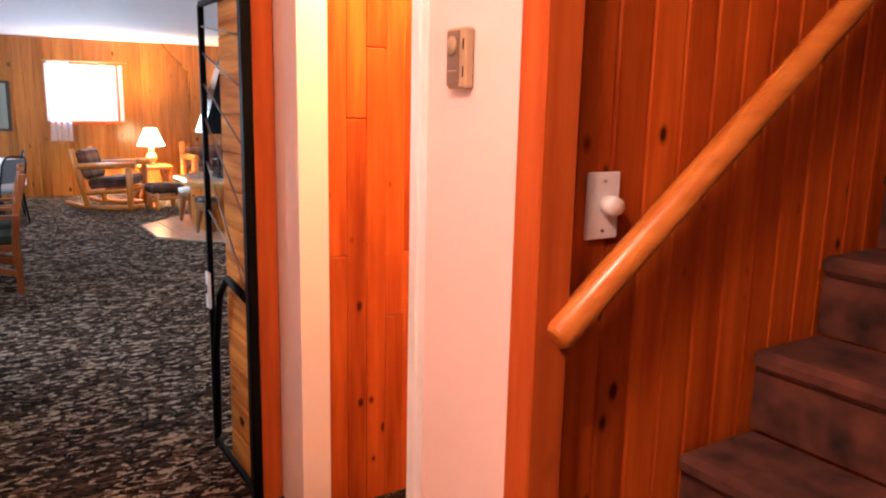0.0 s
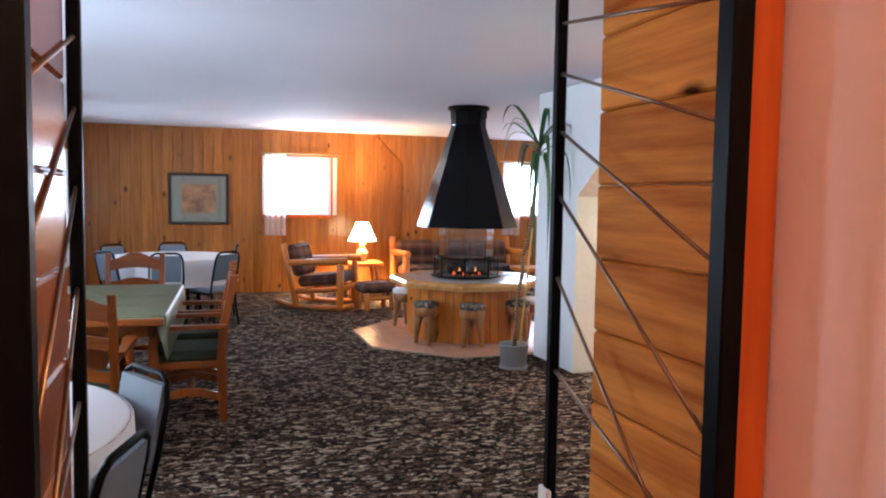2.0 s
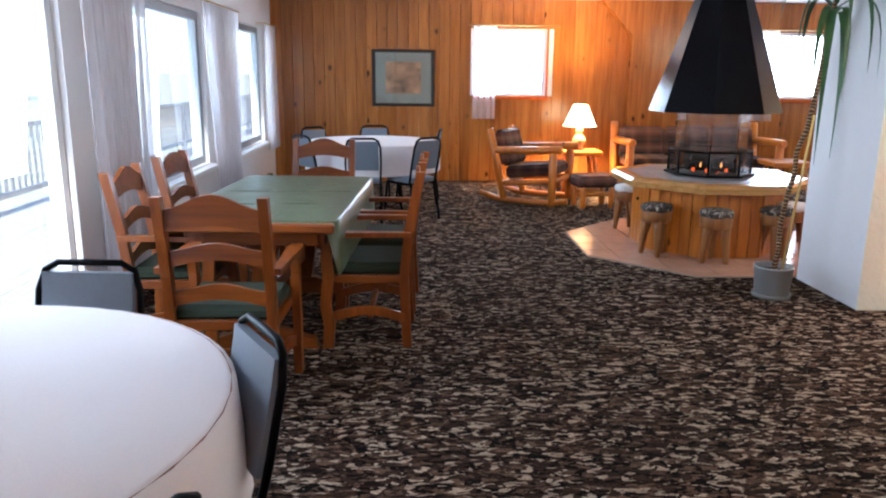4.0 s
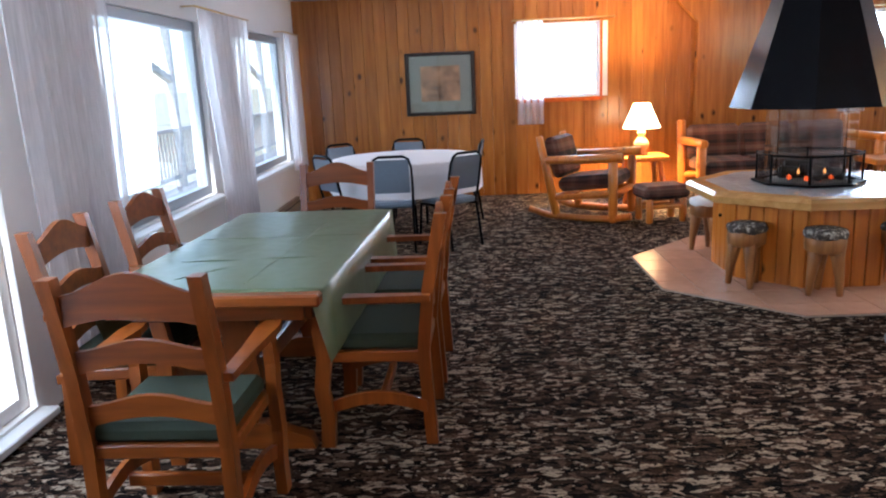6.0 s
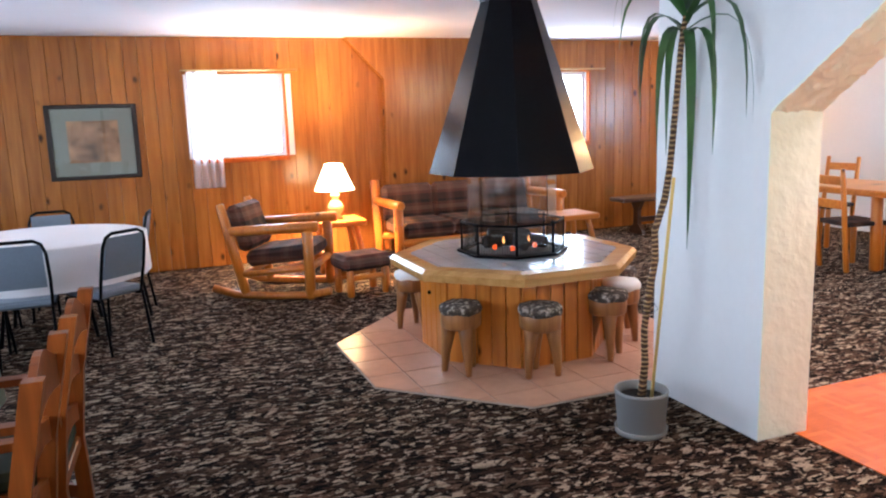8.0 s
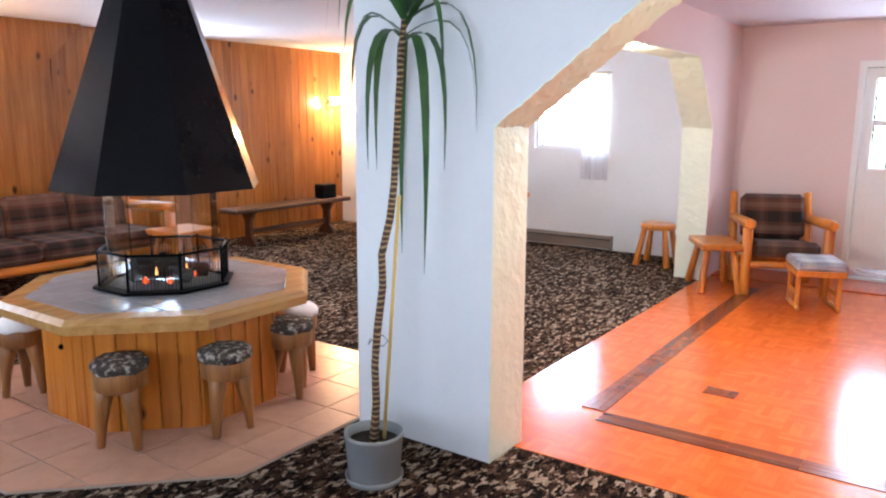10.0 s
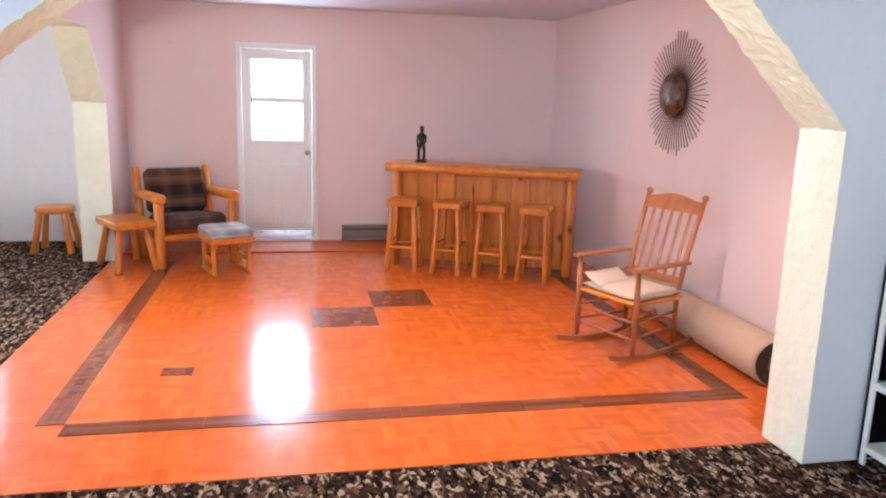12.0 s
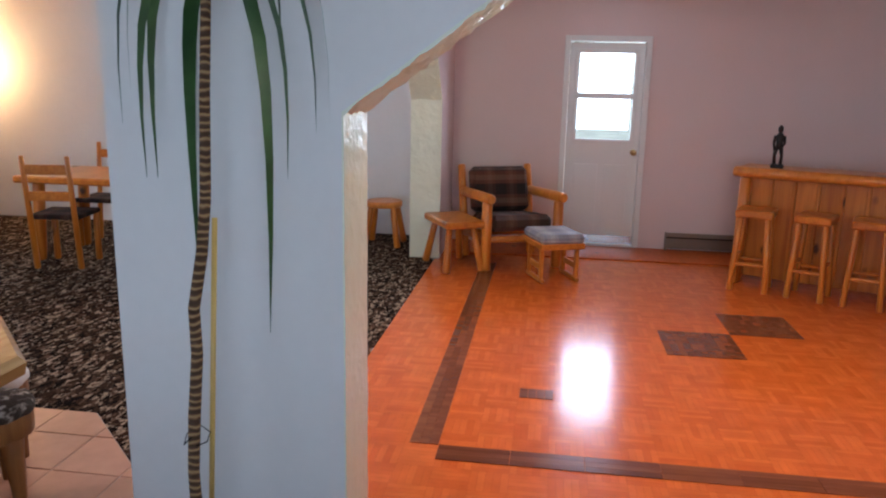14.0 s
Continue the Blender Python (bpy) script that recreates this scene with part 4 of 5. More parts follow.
def log_armchair(at, label, rocker=False):
    """Log-framed easy chair with plaid cushions, facing local -y."""
    c = thing("log_armchair", at, label, "armchair")
    for s in (-1, 1):
        bm = fresh()
        log(bm, (s * 0.33, 0.26, 0.05 if rocker else 0.0), (s * 0.33, 0.44, 0.84), 0.042, 0.036)
        part("back_post", bm, LOG, c)
        bm = fresh()
        log(bm, (s * 0.33, -0.32, 0.0), (s * 0.33, -0.32, 0.60), 0.045, 0.045)
        part("front_post", bm, LOG, c)
        bm = fresh()
        log(bm, (s * 0.33, -0.42, 0.635), (s * 0.33, 0.37, 0.60), 0.046, 0.042)
        part("arm", bm, LOG, c)
        bm = fresh()
        log(bm, (s * 0.33, -0.30, 0.28), (s * 0.33, 0.30, 0.22), 0.03)
        part("side_rail", bm, LOG, c)
        if rocker:
            bm = fresh()
            tube(bm, [(s * 0.33, -0.50, 0.07), (s * 0.33, -0.30, 0.035), (s * 0.33, 0.0, 0.03), (s * 0.33, 0.35, 0.045), (s * 0.33, 0.55, 0.10)], 0.035)
            part("runner", bm, LOG, c)
    for y, z in ((-0.32, 0.27), (0.27, 0.22)):
        bm = fresh()
        log(bm, (-0.32, y, z), (0.32, y, z), 0.032)
        part("cross_rail", bm, LOG_X, c)
    bm = fresh()
    box(bm, (0, -0.03, 0.375), (0.56, 0.60, 0.14), Matrix.Rotation(radians(-6), 3, "X"), 0.04)
    part("seat_cushion", bm, PLAID, c, "brown plaid seat cushion")
    bm = fresh()
    box(bm, (0, 0.31, 0.62), (0.56, 0.13, 0.42), Matrix.Rotation(radians(-16), 3, "X"), 0.04)
    part("back_cushion", bm, PLAID, c, "brown plaid back cushion")
    return c


def ottoman(at, material, label):
    o = thing("ottoman", at, label, "footstool", "plaid footstools")
    for x in (-0.17, 0.17):
        for y in (-0.13, 0.13):
            bm = fresh()
            log(bm, (x, y, 0), (x, y, 0.24), 0.034, 0.034, 8)
            part("leg", bm, LOG, o)
    for y in (-0.13, 0.13):
        bm = fresh()
        log(bm, (-0.15, y, 0.16), (0.15, y, 0.16), 0.024, 0.024, 8)
        part("rail", bm, LOG_X, o)
    bm = fresh()
    box(bm, (0, 0, 0.295), (0.46, 0.36, 0.13), None, 0.035)
    part("cushion", bm, material, o)
    return o


log_armchair(pose(0.20, 13.6, 0, 0, 0, 62), "log-framed rocking armchair with brown plaid cushions", True)
ottoman(pose(0.80, 13.2, 0, 0, 0, 10), PLAID, "small log footstool with a brown plaid pad")
FRAME[0] = WING
log_armchair(pose(6.11, 9.03, 0, 0, 0, -66), "log-framed armchair with brown plaid cushions on the parquet")


def glider(at):
    o = thing("glider_footstool", at, "wooden glider footstool with a pale plaid pad", "footstool")
    for s in (-1, 1):
        bm = fresh()
        log(bm, (-0.20, s * 0.17, 0.02), (0.20, s * 0.17, 0.02), 0.02, 0.02, 8)
        part("floor_rail", bm, LOG_X, o)
        for x in (-0.15, 0.15):
            bm = fresh()
            box(bm, (x, s * 0.17, 0.17), (0.05, 0.035, 0.28), None, 0.006)
            part("leg", bm, LOG, o)
        bm = fresh()
        box(bm, (0, s * 0.17, 0.13), (0.26, 0.02, 0.05), None, 0.004)
        part("stretcher", bm, LOG_X, o)
    bm = fresh()
    box(bm, (0, 0, 0.315), (0.48, 0.42, 0.05), None, 0.006)
    part("frame", bm, LOG_X, o)
    bm = fresh()
    box(bm, (0, 0, 0.375), (0.48, 0.42, 0.08), None, 0.03)
    part("pad", bm, PLAIDPALE, o, "pale plaid pad")


glider(pose(5.56, 8.63, 0, 0, 0, 22) @ Matrix.Diagonal((0.9, 0.9, 0.98, 1)))


def slab_table(name, at, w, d, h, label, round_top=False):
    t = thing(name, at, label, "table" if not round_top else "stool")
    bm = fresh()
    if round_top:
        lathe(bm, [(w / 2 - 0.01, h - 0.06), (w / 2, h - 0.05), (w / 2, h - 0.01), (w / 2 - 0.01, h)], 20)
    else:
        box(bm, (0, 0, h - 0.03), (w, d, 0.06), None, 0.012)
    part("top", bm, LOG_X, t)
    for x in (-1, 1):
        for y in (-1, 1):
            bm = fresh()
            log(bm, (x * w * 0.46, y * d * 0.46, 0), (x * w * 0.30, y * d * 0.30, h - 0.055), 0.034, 0.028, 9)
            part("leg", bm, LOG, t)
    return t


slab_table("side_table", pose(5.80, 9.50, 0, 0, 0, 29), 0.56, 0.36, 0.44, "slab-topped log side table beside the armchair")
slab_table("round_stool", pose(6.55, 10.29, 0), 0.36, 0.36, 0.44, "round-topped log stool on the carpet", True)
FRAME[0] = Matrix()
slab_table("lamp_table", pose(0.90, 14.4, 0), 0.50, 0.46, 0.52, "varnished log lamp table in the corner")

lamp = thing("table_lamp", pose(0.88, 14.38, 0.52), "lit table lamp with a pleated cream shade", "lamp")
bm = fresh()
lathe(bm, [(0.07, 0), (0.075, 0.02), (0.045, 0.04), (0.08, 0.09), (0.085, 0.13), (0.055, 0.18), (0.03, 0.21), (0.048, 0.235), (0.048, 0.255), (0.02, 0.28), (0.012, 0.36)], 20)
part("base", bm, CERAMIC, lamp, "tan ceramic base")
bm = fresh()
n = 48
for r0, z0, r1, z1 in ((0.20, 0.30, 0.085, 0.565),):
    a = [bm.verts.new(((r0 + 0.006 * (k % 2)) * math.cos(2 * math.pi * k / n), (r0 + 0.006 * (k % 2)) * math.sin(2 * math.pi * k / n), z0)) for k in range(n)]
    b = [bm.verts.new(((r1 + 0.004 * (k % 2)) * math.cos(2 * math.pi * k / n), (r1 + 0.004 * (k % 2)) * math.sin(2 * math.pi * k / n), z1)) for k in range(n)]
    for k in range(n):
        bm.faces.new((a[k], a[(k + 1) % n], b[(k + 1) % n], b[k]))
part("shade", bm, SHADE, lamp, "pleated cream shade glowing warm").visible_shadow = True


def sofa(at, label):
    c = thing("log_sofa", at, label, "sofa")
    for s in (-1, 1):
        bm = fresh()
        log(bm, (s * 0.95, -0.38, 0), (s * 0.95, -0.38, 0.62), 0.05)
        part("front_post", bm, LOG, c)
        bm = fresh()
        log(bm, (s * 0.95, 0.30, 0), (s * 0.95, 0.42, 0.85), 0.05)
        part("back_post", bm, LOG, c)
        bm = fresh()
        log(bm, (s * 0.95, -0.48, 0.64), (s * 0.95, 0.38, 0.62), 0.048)
        part("arm", bm, LOG, c)
    for y, z in ((-0.38, 0.24), (0.32, 0.22)):
        bm = fresh()
        log(bm, (-0.95, y, z), (0.95, y, z), 0.04)
        part("rail", bm, LOG_X, c)
    for k in range(3):
        x = (k - 1) * 0.60
        bm = fresh()
        box(bm, (x, -0.06, 0.36), (0.595, 0.68, 0.16), None, 0.045)
        part("seat_cushion", bm, PLAID, c)
        bm = fresh()
        box(bm, (x, 0.33, 0.585), (0.595, 0.15, 0.42), Matrix.Rotation(radians(-12), 3, "X"), 0.045)
        part("back_cushion", bm, PLAID, c)
    return c


so = sofa(pose(2.42, 14.5, 0), "log-framed sofa with brown plaid cushions")
slab_table("coffee_table", pose(3.35, 13.9, 0), 0.5, 0.5, 0.45, "low varnished log table beyond the fireplace")

# ---- fireplace ----
FX, FY = 1.32, 11.25
T8 = math.pi / 8
A8 = 1 / math.cos(T8)
fire = thing("fireplace", pose(FX, FY, 0) @ Matrix.Diagonal((0.86, 0.86, 1, 1)), "octagonal pine fireplace table with a tiled top", "fireplace")
bm = fresh()
lathe(bm, [(0.66 * A8, 0.0), (0.66 * A8, 0.555)], 8, T8, smooth=False)
part("core", bm, PINE_PALE, fire)
for k in range(8):
    a = k * math.pi / 4
    for j in range(5):
        bm = fresh()
        w = 2 * 0.66 * math.tan(T8) / 5
        box(bm, (0, 0, 0), (0.016, w - 0.006, 0.54), None, 0.004)
        ob = part("board", bm, LOG, fire)
        ob.matrix_basis = pose(0, 0, 0, 0, 0, math.degrees(a)) @ pose(0.668, (j - 2) * w, 0.275)
    bm = fresh()
    w0, w1 = 0.88 * math.tan(T8), 0.75 * math.tan(T8)
    vs = [bm.verts.new(p) for p in ((0.88, -w0, 0.555), (0.88, w0, 0.555), (0.89, w0 * 1.01, 0.60), (0.89, -w0 * 1.01, 0.60), (0.86, -0.86 * math.tan(T8), 0.625), (0.86, 0.86 * math.tan(T8), 0.625), (0.75, w1, 0.628), (0.75, -w1, 0.628), (0.64, -0.64 * math.tan(T8), 0.555), (0.64, 0.64 * math.tan(T8), 0.555))]
    for q in ((0, 1, 2, 3), (3, 2, 5, 4), (4, 5, 6, 7), (7, 6, 9, 8), (8, 9, 1, 0), (0, 3, 4, 7, 8), (1, 9, 6, 5, 2)):
        bm.faces.new([vs[i] for i in q])
    ob = part("rim_board", bm, TABLE_TRIM, fire, "mitred pine rim")
    ob.matrix_basis = pose(0, 0, 0, 0, 0, math.degrees(a))
bm = fresh()
lathe(bm, [(0.749 * A8, 0.56), (0.749 * A8, 0.618)], 8, T8, smooth=False)
part("grout_bed", bm, GROUT, fire)
bm = fresh()
lathe(bm, [(0.40 * A8, 0.632), (0.40 * A8, 0.645), (0.34 * A8, 0.65), (0.33 * A8, 0.634)], 8, T8, smooth=False, caps=False)
part("fire_tray", bm, BLACKIRON, fire, "black iron tray")
bm = fresh()
lathe(bm, [(0.36, 0.628), (0.34, 0.636), (0.18, 0.648), (0.001, 0.652)], 24)
part("ash_bed", bm, ASH, fire)
for k, (x, y, r, rz) in enumerate(((-0.08, 0.05, 0.045, 20), (0.10, -0.02, 0.05, -35), (0.0, -0.12, 0.042, 75), (0.02, 0.1, 0.05, -10))):
    bm = fresh()
    log(bm, (-0.17, 0, 0), (0.17, 0, 0), r, r * 0.85, 9)
    ob = part("log", bm, CHAR, fire)
    ob.matrix_basis = pose(x, y, 0.69 + 0.03 * (k == 3), 0, 4, rz)
for k in range(9):
    bm = fresh()
    a = k * 2.4
    bmesh.ops.create_icosphere(bm, subdivisions=1, radius=0.022, matrix=Matrix.Translation((0.17 * math.cos(a), 0.17 * math.sin(a), 0.665)))
    part("ember", bm, EMBER, fire)
for k in range(2):
    bm = fresh()
    a = k * 1.9 + 3.6
    lathe(bm, [(0.007, 0), (0.010, 0.012), (0.005, 0.03), (0.001, 0.045)], 7, centre=(0.12 * math.cos(a), 0.14 * math.sin(a)))
    ob = part("flame", bm, FLAME, fire)
    ob.location = (0, 0, 0.69)
bm = fresh()
bmesh.ops.create_uvsphere(bm, u_segments=12, v_segments=8, radius=0.014, matrix=Matrix.Translation((-0.69, 0.04, 0.40)))
part("knob", bm, BLACKIRON, fire, "black knob")
screen = thing("fire_screen", pose(FX, FY, 0.632) @ Matrix.Diagonal((0.87, 0.87, 1, 1)), "octagonal black mesh fire screen with glass panels", "fire screen")
for z in (0.008, 0.20):
    bm = fresh()
    pts = [(0.36 * A8 * math.cos(T8 + k * math.pi / 4), 0.36 * A8 * math.sin(T8 + k * math.pi / 4), z) for k in range(9)]
    tube(bm, pts, 0.008, 6)
    part("ring", bm, BLACKIRON, screen)
for k in range(8):
    a = T8 + k * math.pi / 4
    bm = fresh()
    tube(bm, [(0.36 * A8 * math.cos(a), 0.36 * A8 * math.sin(a), 0.0), (0.36 * A8 * math.cos(a), 0.36 * A8 * math.sin(a), 0.215)], 0.008, 6)
    part("post", bm, BLACKIRON, screen)
    bm = fresh()
    w = 0.36 * math.tan(T8)
    for j in range(-7, 8):
        span(bm, 0.359, 0.361, j * w / 7.5 - 0.0012, j * w / 7.5 + 0.0012, 0.01, 0.198)
    ob = part("mesh_panel", bm, BLACKIRON, screen)
    ob.matrix_basis = pose(0, 0, 0, 0, 0, math.degrees(k * math.pi / 4))

hood = thing("fire_hood", pose(FX, FY, 0), "black steel faceted fire hood hung from the ceiling", "fire hood")
for k in range(8):
    bm = fresh()
    a0, a1 = -T8, T8
    r0, r1, z0, z1 = 0.542, 0.18, 1.155, 2.22
    vs = [bm.verts.new((r * math.cos(a), r * math.sin(a), z)) for r, a, z in ((r0, a0, z0), (r0, a1, z0), (r1, a1, z1), (r1, a0, z1), (r0 - 0.02, a0, z0), (r0 - 0.02, a1, z0), (r1 - 0.02, a1, z1), (r1 - 0.02, a0, z1))]
    for q in ((0, 1, 2, 3), (5, 4, 7, 6), (1, 0, 4, 5), (3, 2, 6, 7), (0, 3, 7, 4), (2, 1, 5, 6)):
        bm.faces.new([vs[i] for i in q])
    ob = part("facet", bm, HOODSTEEL, hood)
    ob.matrix_basis = pose(0, 0, 0, 0, 0, 45 * k)
for k in range(8):
    bm = fresh()
    w = 0.27 * math.tan(T8)
    span(bm, 0.267, 0.272, -w + 0.006, w - 0.006, 0.70, 1.235)
    ob = part("glass_pane", bm, GLASS, hood, "heat-proof glass pane")
    ob.matrix_basis = pose(0, 0, 0, 0, 0, 45 * k)
    ob.visible_shadow = False
bm = fresh()
lathe(bm, [(0.18, 2.22), (0.185, 2.23), (0.185, 2.36), (0.18, 2.37)], 8, T8, smooth=False)
part("collar", bm, HOODSTEEL, hood)
bm = fresh()
lathe(bm, [(0.215, 2.385), (0.22, 2.39), (0.22, 2.41), (0.215, 2.419)], 24)
part("ceiling_plate", bm, BLACKIRON, hood)
for k in range(4):
    a = math.pi / 4 + k * math.pi / 2
    bm = fresh()
    tube(bm, [(0.205 * math.cos(a), 0.205 * math.sin(a), 2.30), (0.205 * math.cos(a), 0.205 * math.sin(a), 2.39)], 0.006, 6)
    tube(bm, [(0.18 * math.cos(a), 0.18 * math.sin(a), 2.30), (0.205 * math.cos(a), 0.205 * math.sin(a), 2.30)], 0.006, 6)
    part("hanger", bm, BLACKIRON, hood)


def stump_stool(at, pad, label):
    s = thing("stump_stool", at, label, "stool", "stump stools round the fireplace")
    bm = fresh()
    lathe(bm, [(0.118, 0.285), (0.146, 0.30), (0.150, 0.35), (0.147, 0.40), (0.14, 0.405)], 14)
    part("seat", bm, STUMP, s)
    for k in range(3):
        a = 0.5 + k * 2.094
        bm = fresh()
        tube(bm, [(0.128 * math.cos(a), 0.128 * math.sin(a), 0.0), (0.118 * math.cos(a), 0.118 * math.sin(a), 0.12), (0.10 * math.cos(a), 0.10 * math.sin(a), 0.22), (0.085 * math.cos(a), 0.085 * math.sin(a), 0.32)], [0.023, 0.034, 0.046, 0.062], 9)
        part("leg", bm, STUMP, s)
    bm = fresh()
    lathe(bm, [(0.149, 0.385), (0.157, 0.395), (0.158, 0.415), (0.148, 0.432), (0.12, 0.441), (0.001, 0.446)], 24)
    for v in bm.verts:
        wave = math.sin(5 * math.atan2(v.co.y, v.co.x)) + 0.6 * math.sin(9 * math.atan2(v.co.y, v.co.x) + 1)
        v.co.z += 0.005 * wave * (v.co.xy.length > 0.14)
    part("pad", bm, pad, s, "white fleece pad" if pad is WHITEHIDE else "mottled hide pad")


for n, (x, y, p) in enumerate(((0.74, 10.80, HIDE), (1.13, 10.54, HIDE), (1.66, 10.65, HIDE), (0.81, 11.86, WHITEHIDE), (1.90, 10.85, WHITEHIDE), (2.12, 11.2, HIDE))):
    stump_stool(pose(x, y, 0.014, 0, 0, n * 50) @ Matrix.Diagonal((0.82, 0.82, 0.96, 1)), p, "sawn log stool with a white fleece pad" if p is WHITEHIDE else "sawn log stool with a mottled hide pad")

# ---- plant ----
plant = thing("potted_yucca", pose(1.178, 9.648, 0) @ Matrix.Diagonal((0.9, 0.9, 0.97, 1)), "tall yucca with a crooked cane in a grey pot", "plant")
bm = fresh()
lathe(bm, [(0.11, 0.012), (0.122, 0.02), (0.138, 0.205), (0.141, 0.207), (0.141, 0.222), (0.130, 0.222), (0.124, 0.18)], 28, caps=False)
part("pot", bm, POTGREY, plant, "grey plastic pot")
bm = fresh()
lathe(bm, [(0.12, 0.0), (0.134, 0.004), (0.139, 0.03), (0.132, 0.03), (0.127, 0.012), (0.001, 0.012)], 28, caps=False)
part("saucer", bm, POTGREY, plant)
bm = fresh()
lathe(bm, [(0.001, 0.176), (0.123, 0.178)], 24, caps=False)
part("soil", bm, SOIL, plant)
bm = fresh()
cane = [(0, 0, 0.165), (0.02, 0, 0.35), (0.012, 0.0, 0.52), (0.035, 0, 0.68), (0.075, 0.0, 0.86), (0.07, 0, 1.0), (0.12, -0.01, 1.15), (0.14, -0.02, 1.3), (0.17, -0.02, 1.6), (0.185, -0.03, 1.85), (0.21, -0.03, 2.0)]
tube(bm, cane, [0.024, 0.019, 0.0175, 0.019, 0.018, 0.0175, 0.018, 0.017, 0.016, 0.015, 0.013], 10)
part("cane", bm, BARK, plant, "ringed brown cane")
bm = fresh()
tube(bm, [(0.05, -0.02, 0.165), (0.145, -0.045, 1.25)], 0.009, 8)
part("stake", bm, BAMBOO, plant, "yellow support stake")
bm = fresh()
tube(bm, [(-0.02, -0.03, 0.62), (0.03, -0.04, 0.61), (0.075, -0.03, 0.62), (0.08, 0.01, 0.64), (0.03, 0.025, 0.63), (-0.02, 0.01, 0.62), (-0.05, -0.03, 0.66)], 0.002, 5)
part("tie", bm, BLACKIRON, plant)
rnd = random.Random(11)
for k in range(20):
    bm = fresh()
    a = k * 2.399 + rnd.uniform(-0.2, 0.2)
    droop, length = (0.0, 0.3, 0.7, 1.0)[k % 4] * rnd.uniform(0.8, 1.1), rnd.uniform(0.40, 0.68)
    up = rnd.uniform(0.16, 0.34) * (1.15 - 0.75 * droop)
    top = Vector((0.21, -0.03, 1.98 - 0.10 * droop + rnd.uniform(-0.02, 0.05)))
    out = Vector((math.cos(a), math.sin(a), 0))
    side = Vector((-math.sin(a), math.cos(a), 0))
    prev = None
    for j in range(9):
        f = j / 8
        p = top + out * length * (0.75 * math.sin(f * 1.35)) * (1 - 0.45 * droop * f) + Vector((0, 0, up * math.sin(f * 2.6) - droop * length * 1.35 * f * f))
        p.z = min(p.z, CEIL - 0.03)
        w = 0.024 * math.sin(math.pi * min(1, 0.12 + 0.88 * f) ** 0.8) + 0.001
        row = [bm.verts.new(p - side * w), bm.verts.new(p - Vector((0, 0, 0.005))), bm.verts.new(p + side * w)]
        if prev:
            for i in (0, 1):
                bm.faces.new((prev[i], prev[i + 1], row[i + 1], row[i])).smooth = True
        prev = row
    part("leaf", bm, LEAF, plant)

# ---- dance floor corner ----
FRAME[0] = WING
BARM = Matrix.Translation((5.46, 6.36, 0)) @ pose(0, 0, 0, 0, 0, -115.4) @ Matrix.Diagonal((0.92, 1, 1, 1))
bar = thing("bar_counter", BARM, "rustic pine bar counter with a half-log top edge", "bar")
bm = fresh()
box(bm, (0, 0.14, 0.935), (1.92, 0.46, 0.05), None, 0.008)
part("counter_top", bm, LOG_X, bar)
bm = fresh()
log(bm, (-0.97, -0.09, 0.93), (0.97, -0.09, 0.93), 0.042)
part("edge_log", bm, LOG_X, bar)
for x in (-0.88, 0.88):
    bm = fresh()
    log(bm, (x, 0.0, 0), (x, 0.0, 0.905), 0.05)
    part("corner_post", bm, LOG, bar)
for k in range(9):
    bm = fresh()
    x = -0.76 + k * 0.19
    box(bm, (x, 0.06, 0.48), (0.183, 0.03, 0.86), None, 0.006)
    part("board", bm, LOG, bar)
for k in range(8):
    bm = fresh()
    box(bm, (-0.665 + k * 0.19, 0.038, 0.48), (0.03, 0.018, 0.86), None, 0.005)
    part("batten", bm, LOG, bar)
for x in (-0.90, 0.90):
    bm = fresh()
    box(bm, (x, 0.21, 0.48), (0.03, 0.28, 0.86), None, 0.005)
    part("end_panel", bm, LOG, bar)


def bar_stool(at):
    s = thing("bar_stool", at, "log-legged bar stool with a thick square seat", "stool", "bar stools at the counter")
    bm = fresh()
    box(bm, (0, 0, 0.625), (0.31, 0.29, 0.06), None, 0.012)
    part("seat", bm, LOG_X, s)
    for x in (-1, 1):
        for y in (-1, 1):
            bm = fresh()
            log(bm, (x * 0.145, y * 0.135, 0), (x * 0.11, y * 0.10, 0.60), 0.027, 0.024, 9)
            part("leg", bm, LOG, s)
    for y in (-0.125, 0.125):
        bm = fresh()
        log(bm, (-0.13, y, 0.22), (0.13, y, 0.22), 0.015, 0.015, 8)
        part("rung", bm, LOG_X, s)
    for x in (-0.125, 0.125):
        bm = fresh()
        log(bm, (x, -0.12, 0.27), (x, 0.12, 0.27), 0.015, 0.015, 8)
        part("rung", bm, LOG, s)
    return s


bs = bar_stool(BARM @ pose(-0.72, -0.19, 0, 0, 0, 4))
for x, y, r in ((-0.25, -0.18, -5), (0.16, -0.18, 3), (0.59, -0.18, -3)):
    copy_thing(bs, WING @ BARM @ pose(x, y, 0, 0, 0, r))

bm = fresh()
box(bm, (0, 0, 0.015), (0.11, 0.08, 0.03), None, 0.008)
tube(bm, [(-0.025, 0, 0.03), (-0.03, 0.0, 0.10), (-0.018, 0, 0.17)], [0.016, 0.014, 0.02], 9)
tube(bm, [(0.025, 0, 0.03), (0.028, 0.0, 0.10), (0.015, 0, 0.17)], [0.016, 0.014, 0.02], 9)
tube(bm, [(0, 0, 0.15), (0, 0, 0.20), (0, 0, 0.26), (0, 0, 0.285)], [0.03, 0.027, 0.036, 0.014], 10)
tube(bm, [(-0.036, 0, 0.26), (-0.045, -0.005, 0.20), (-0.034, -0.012, 0.14)], [0.013, 0.011, 0.009], 8)
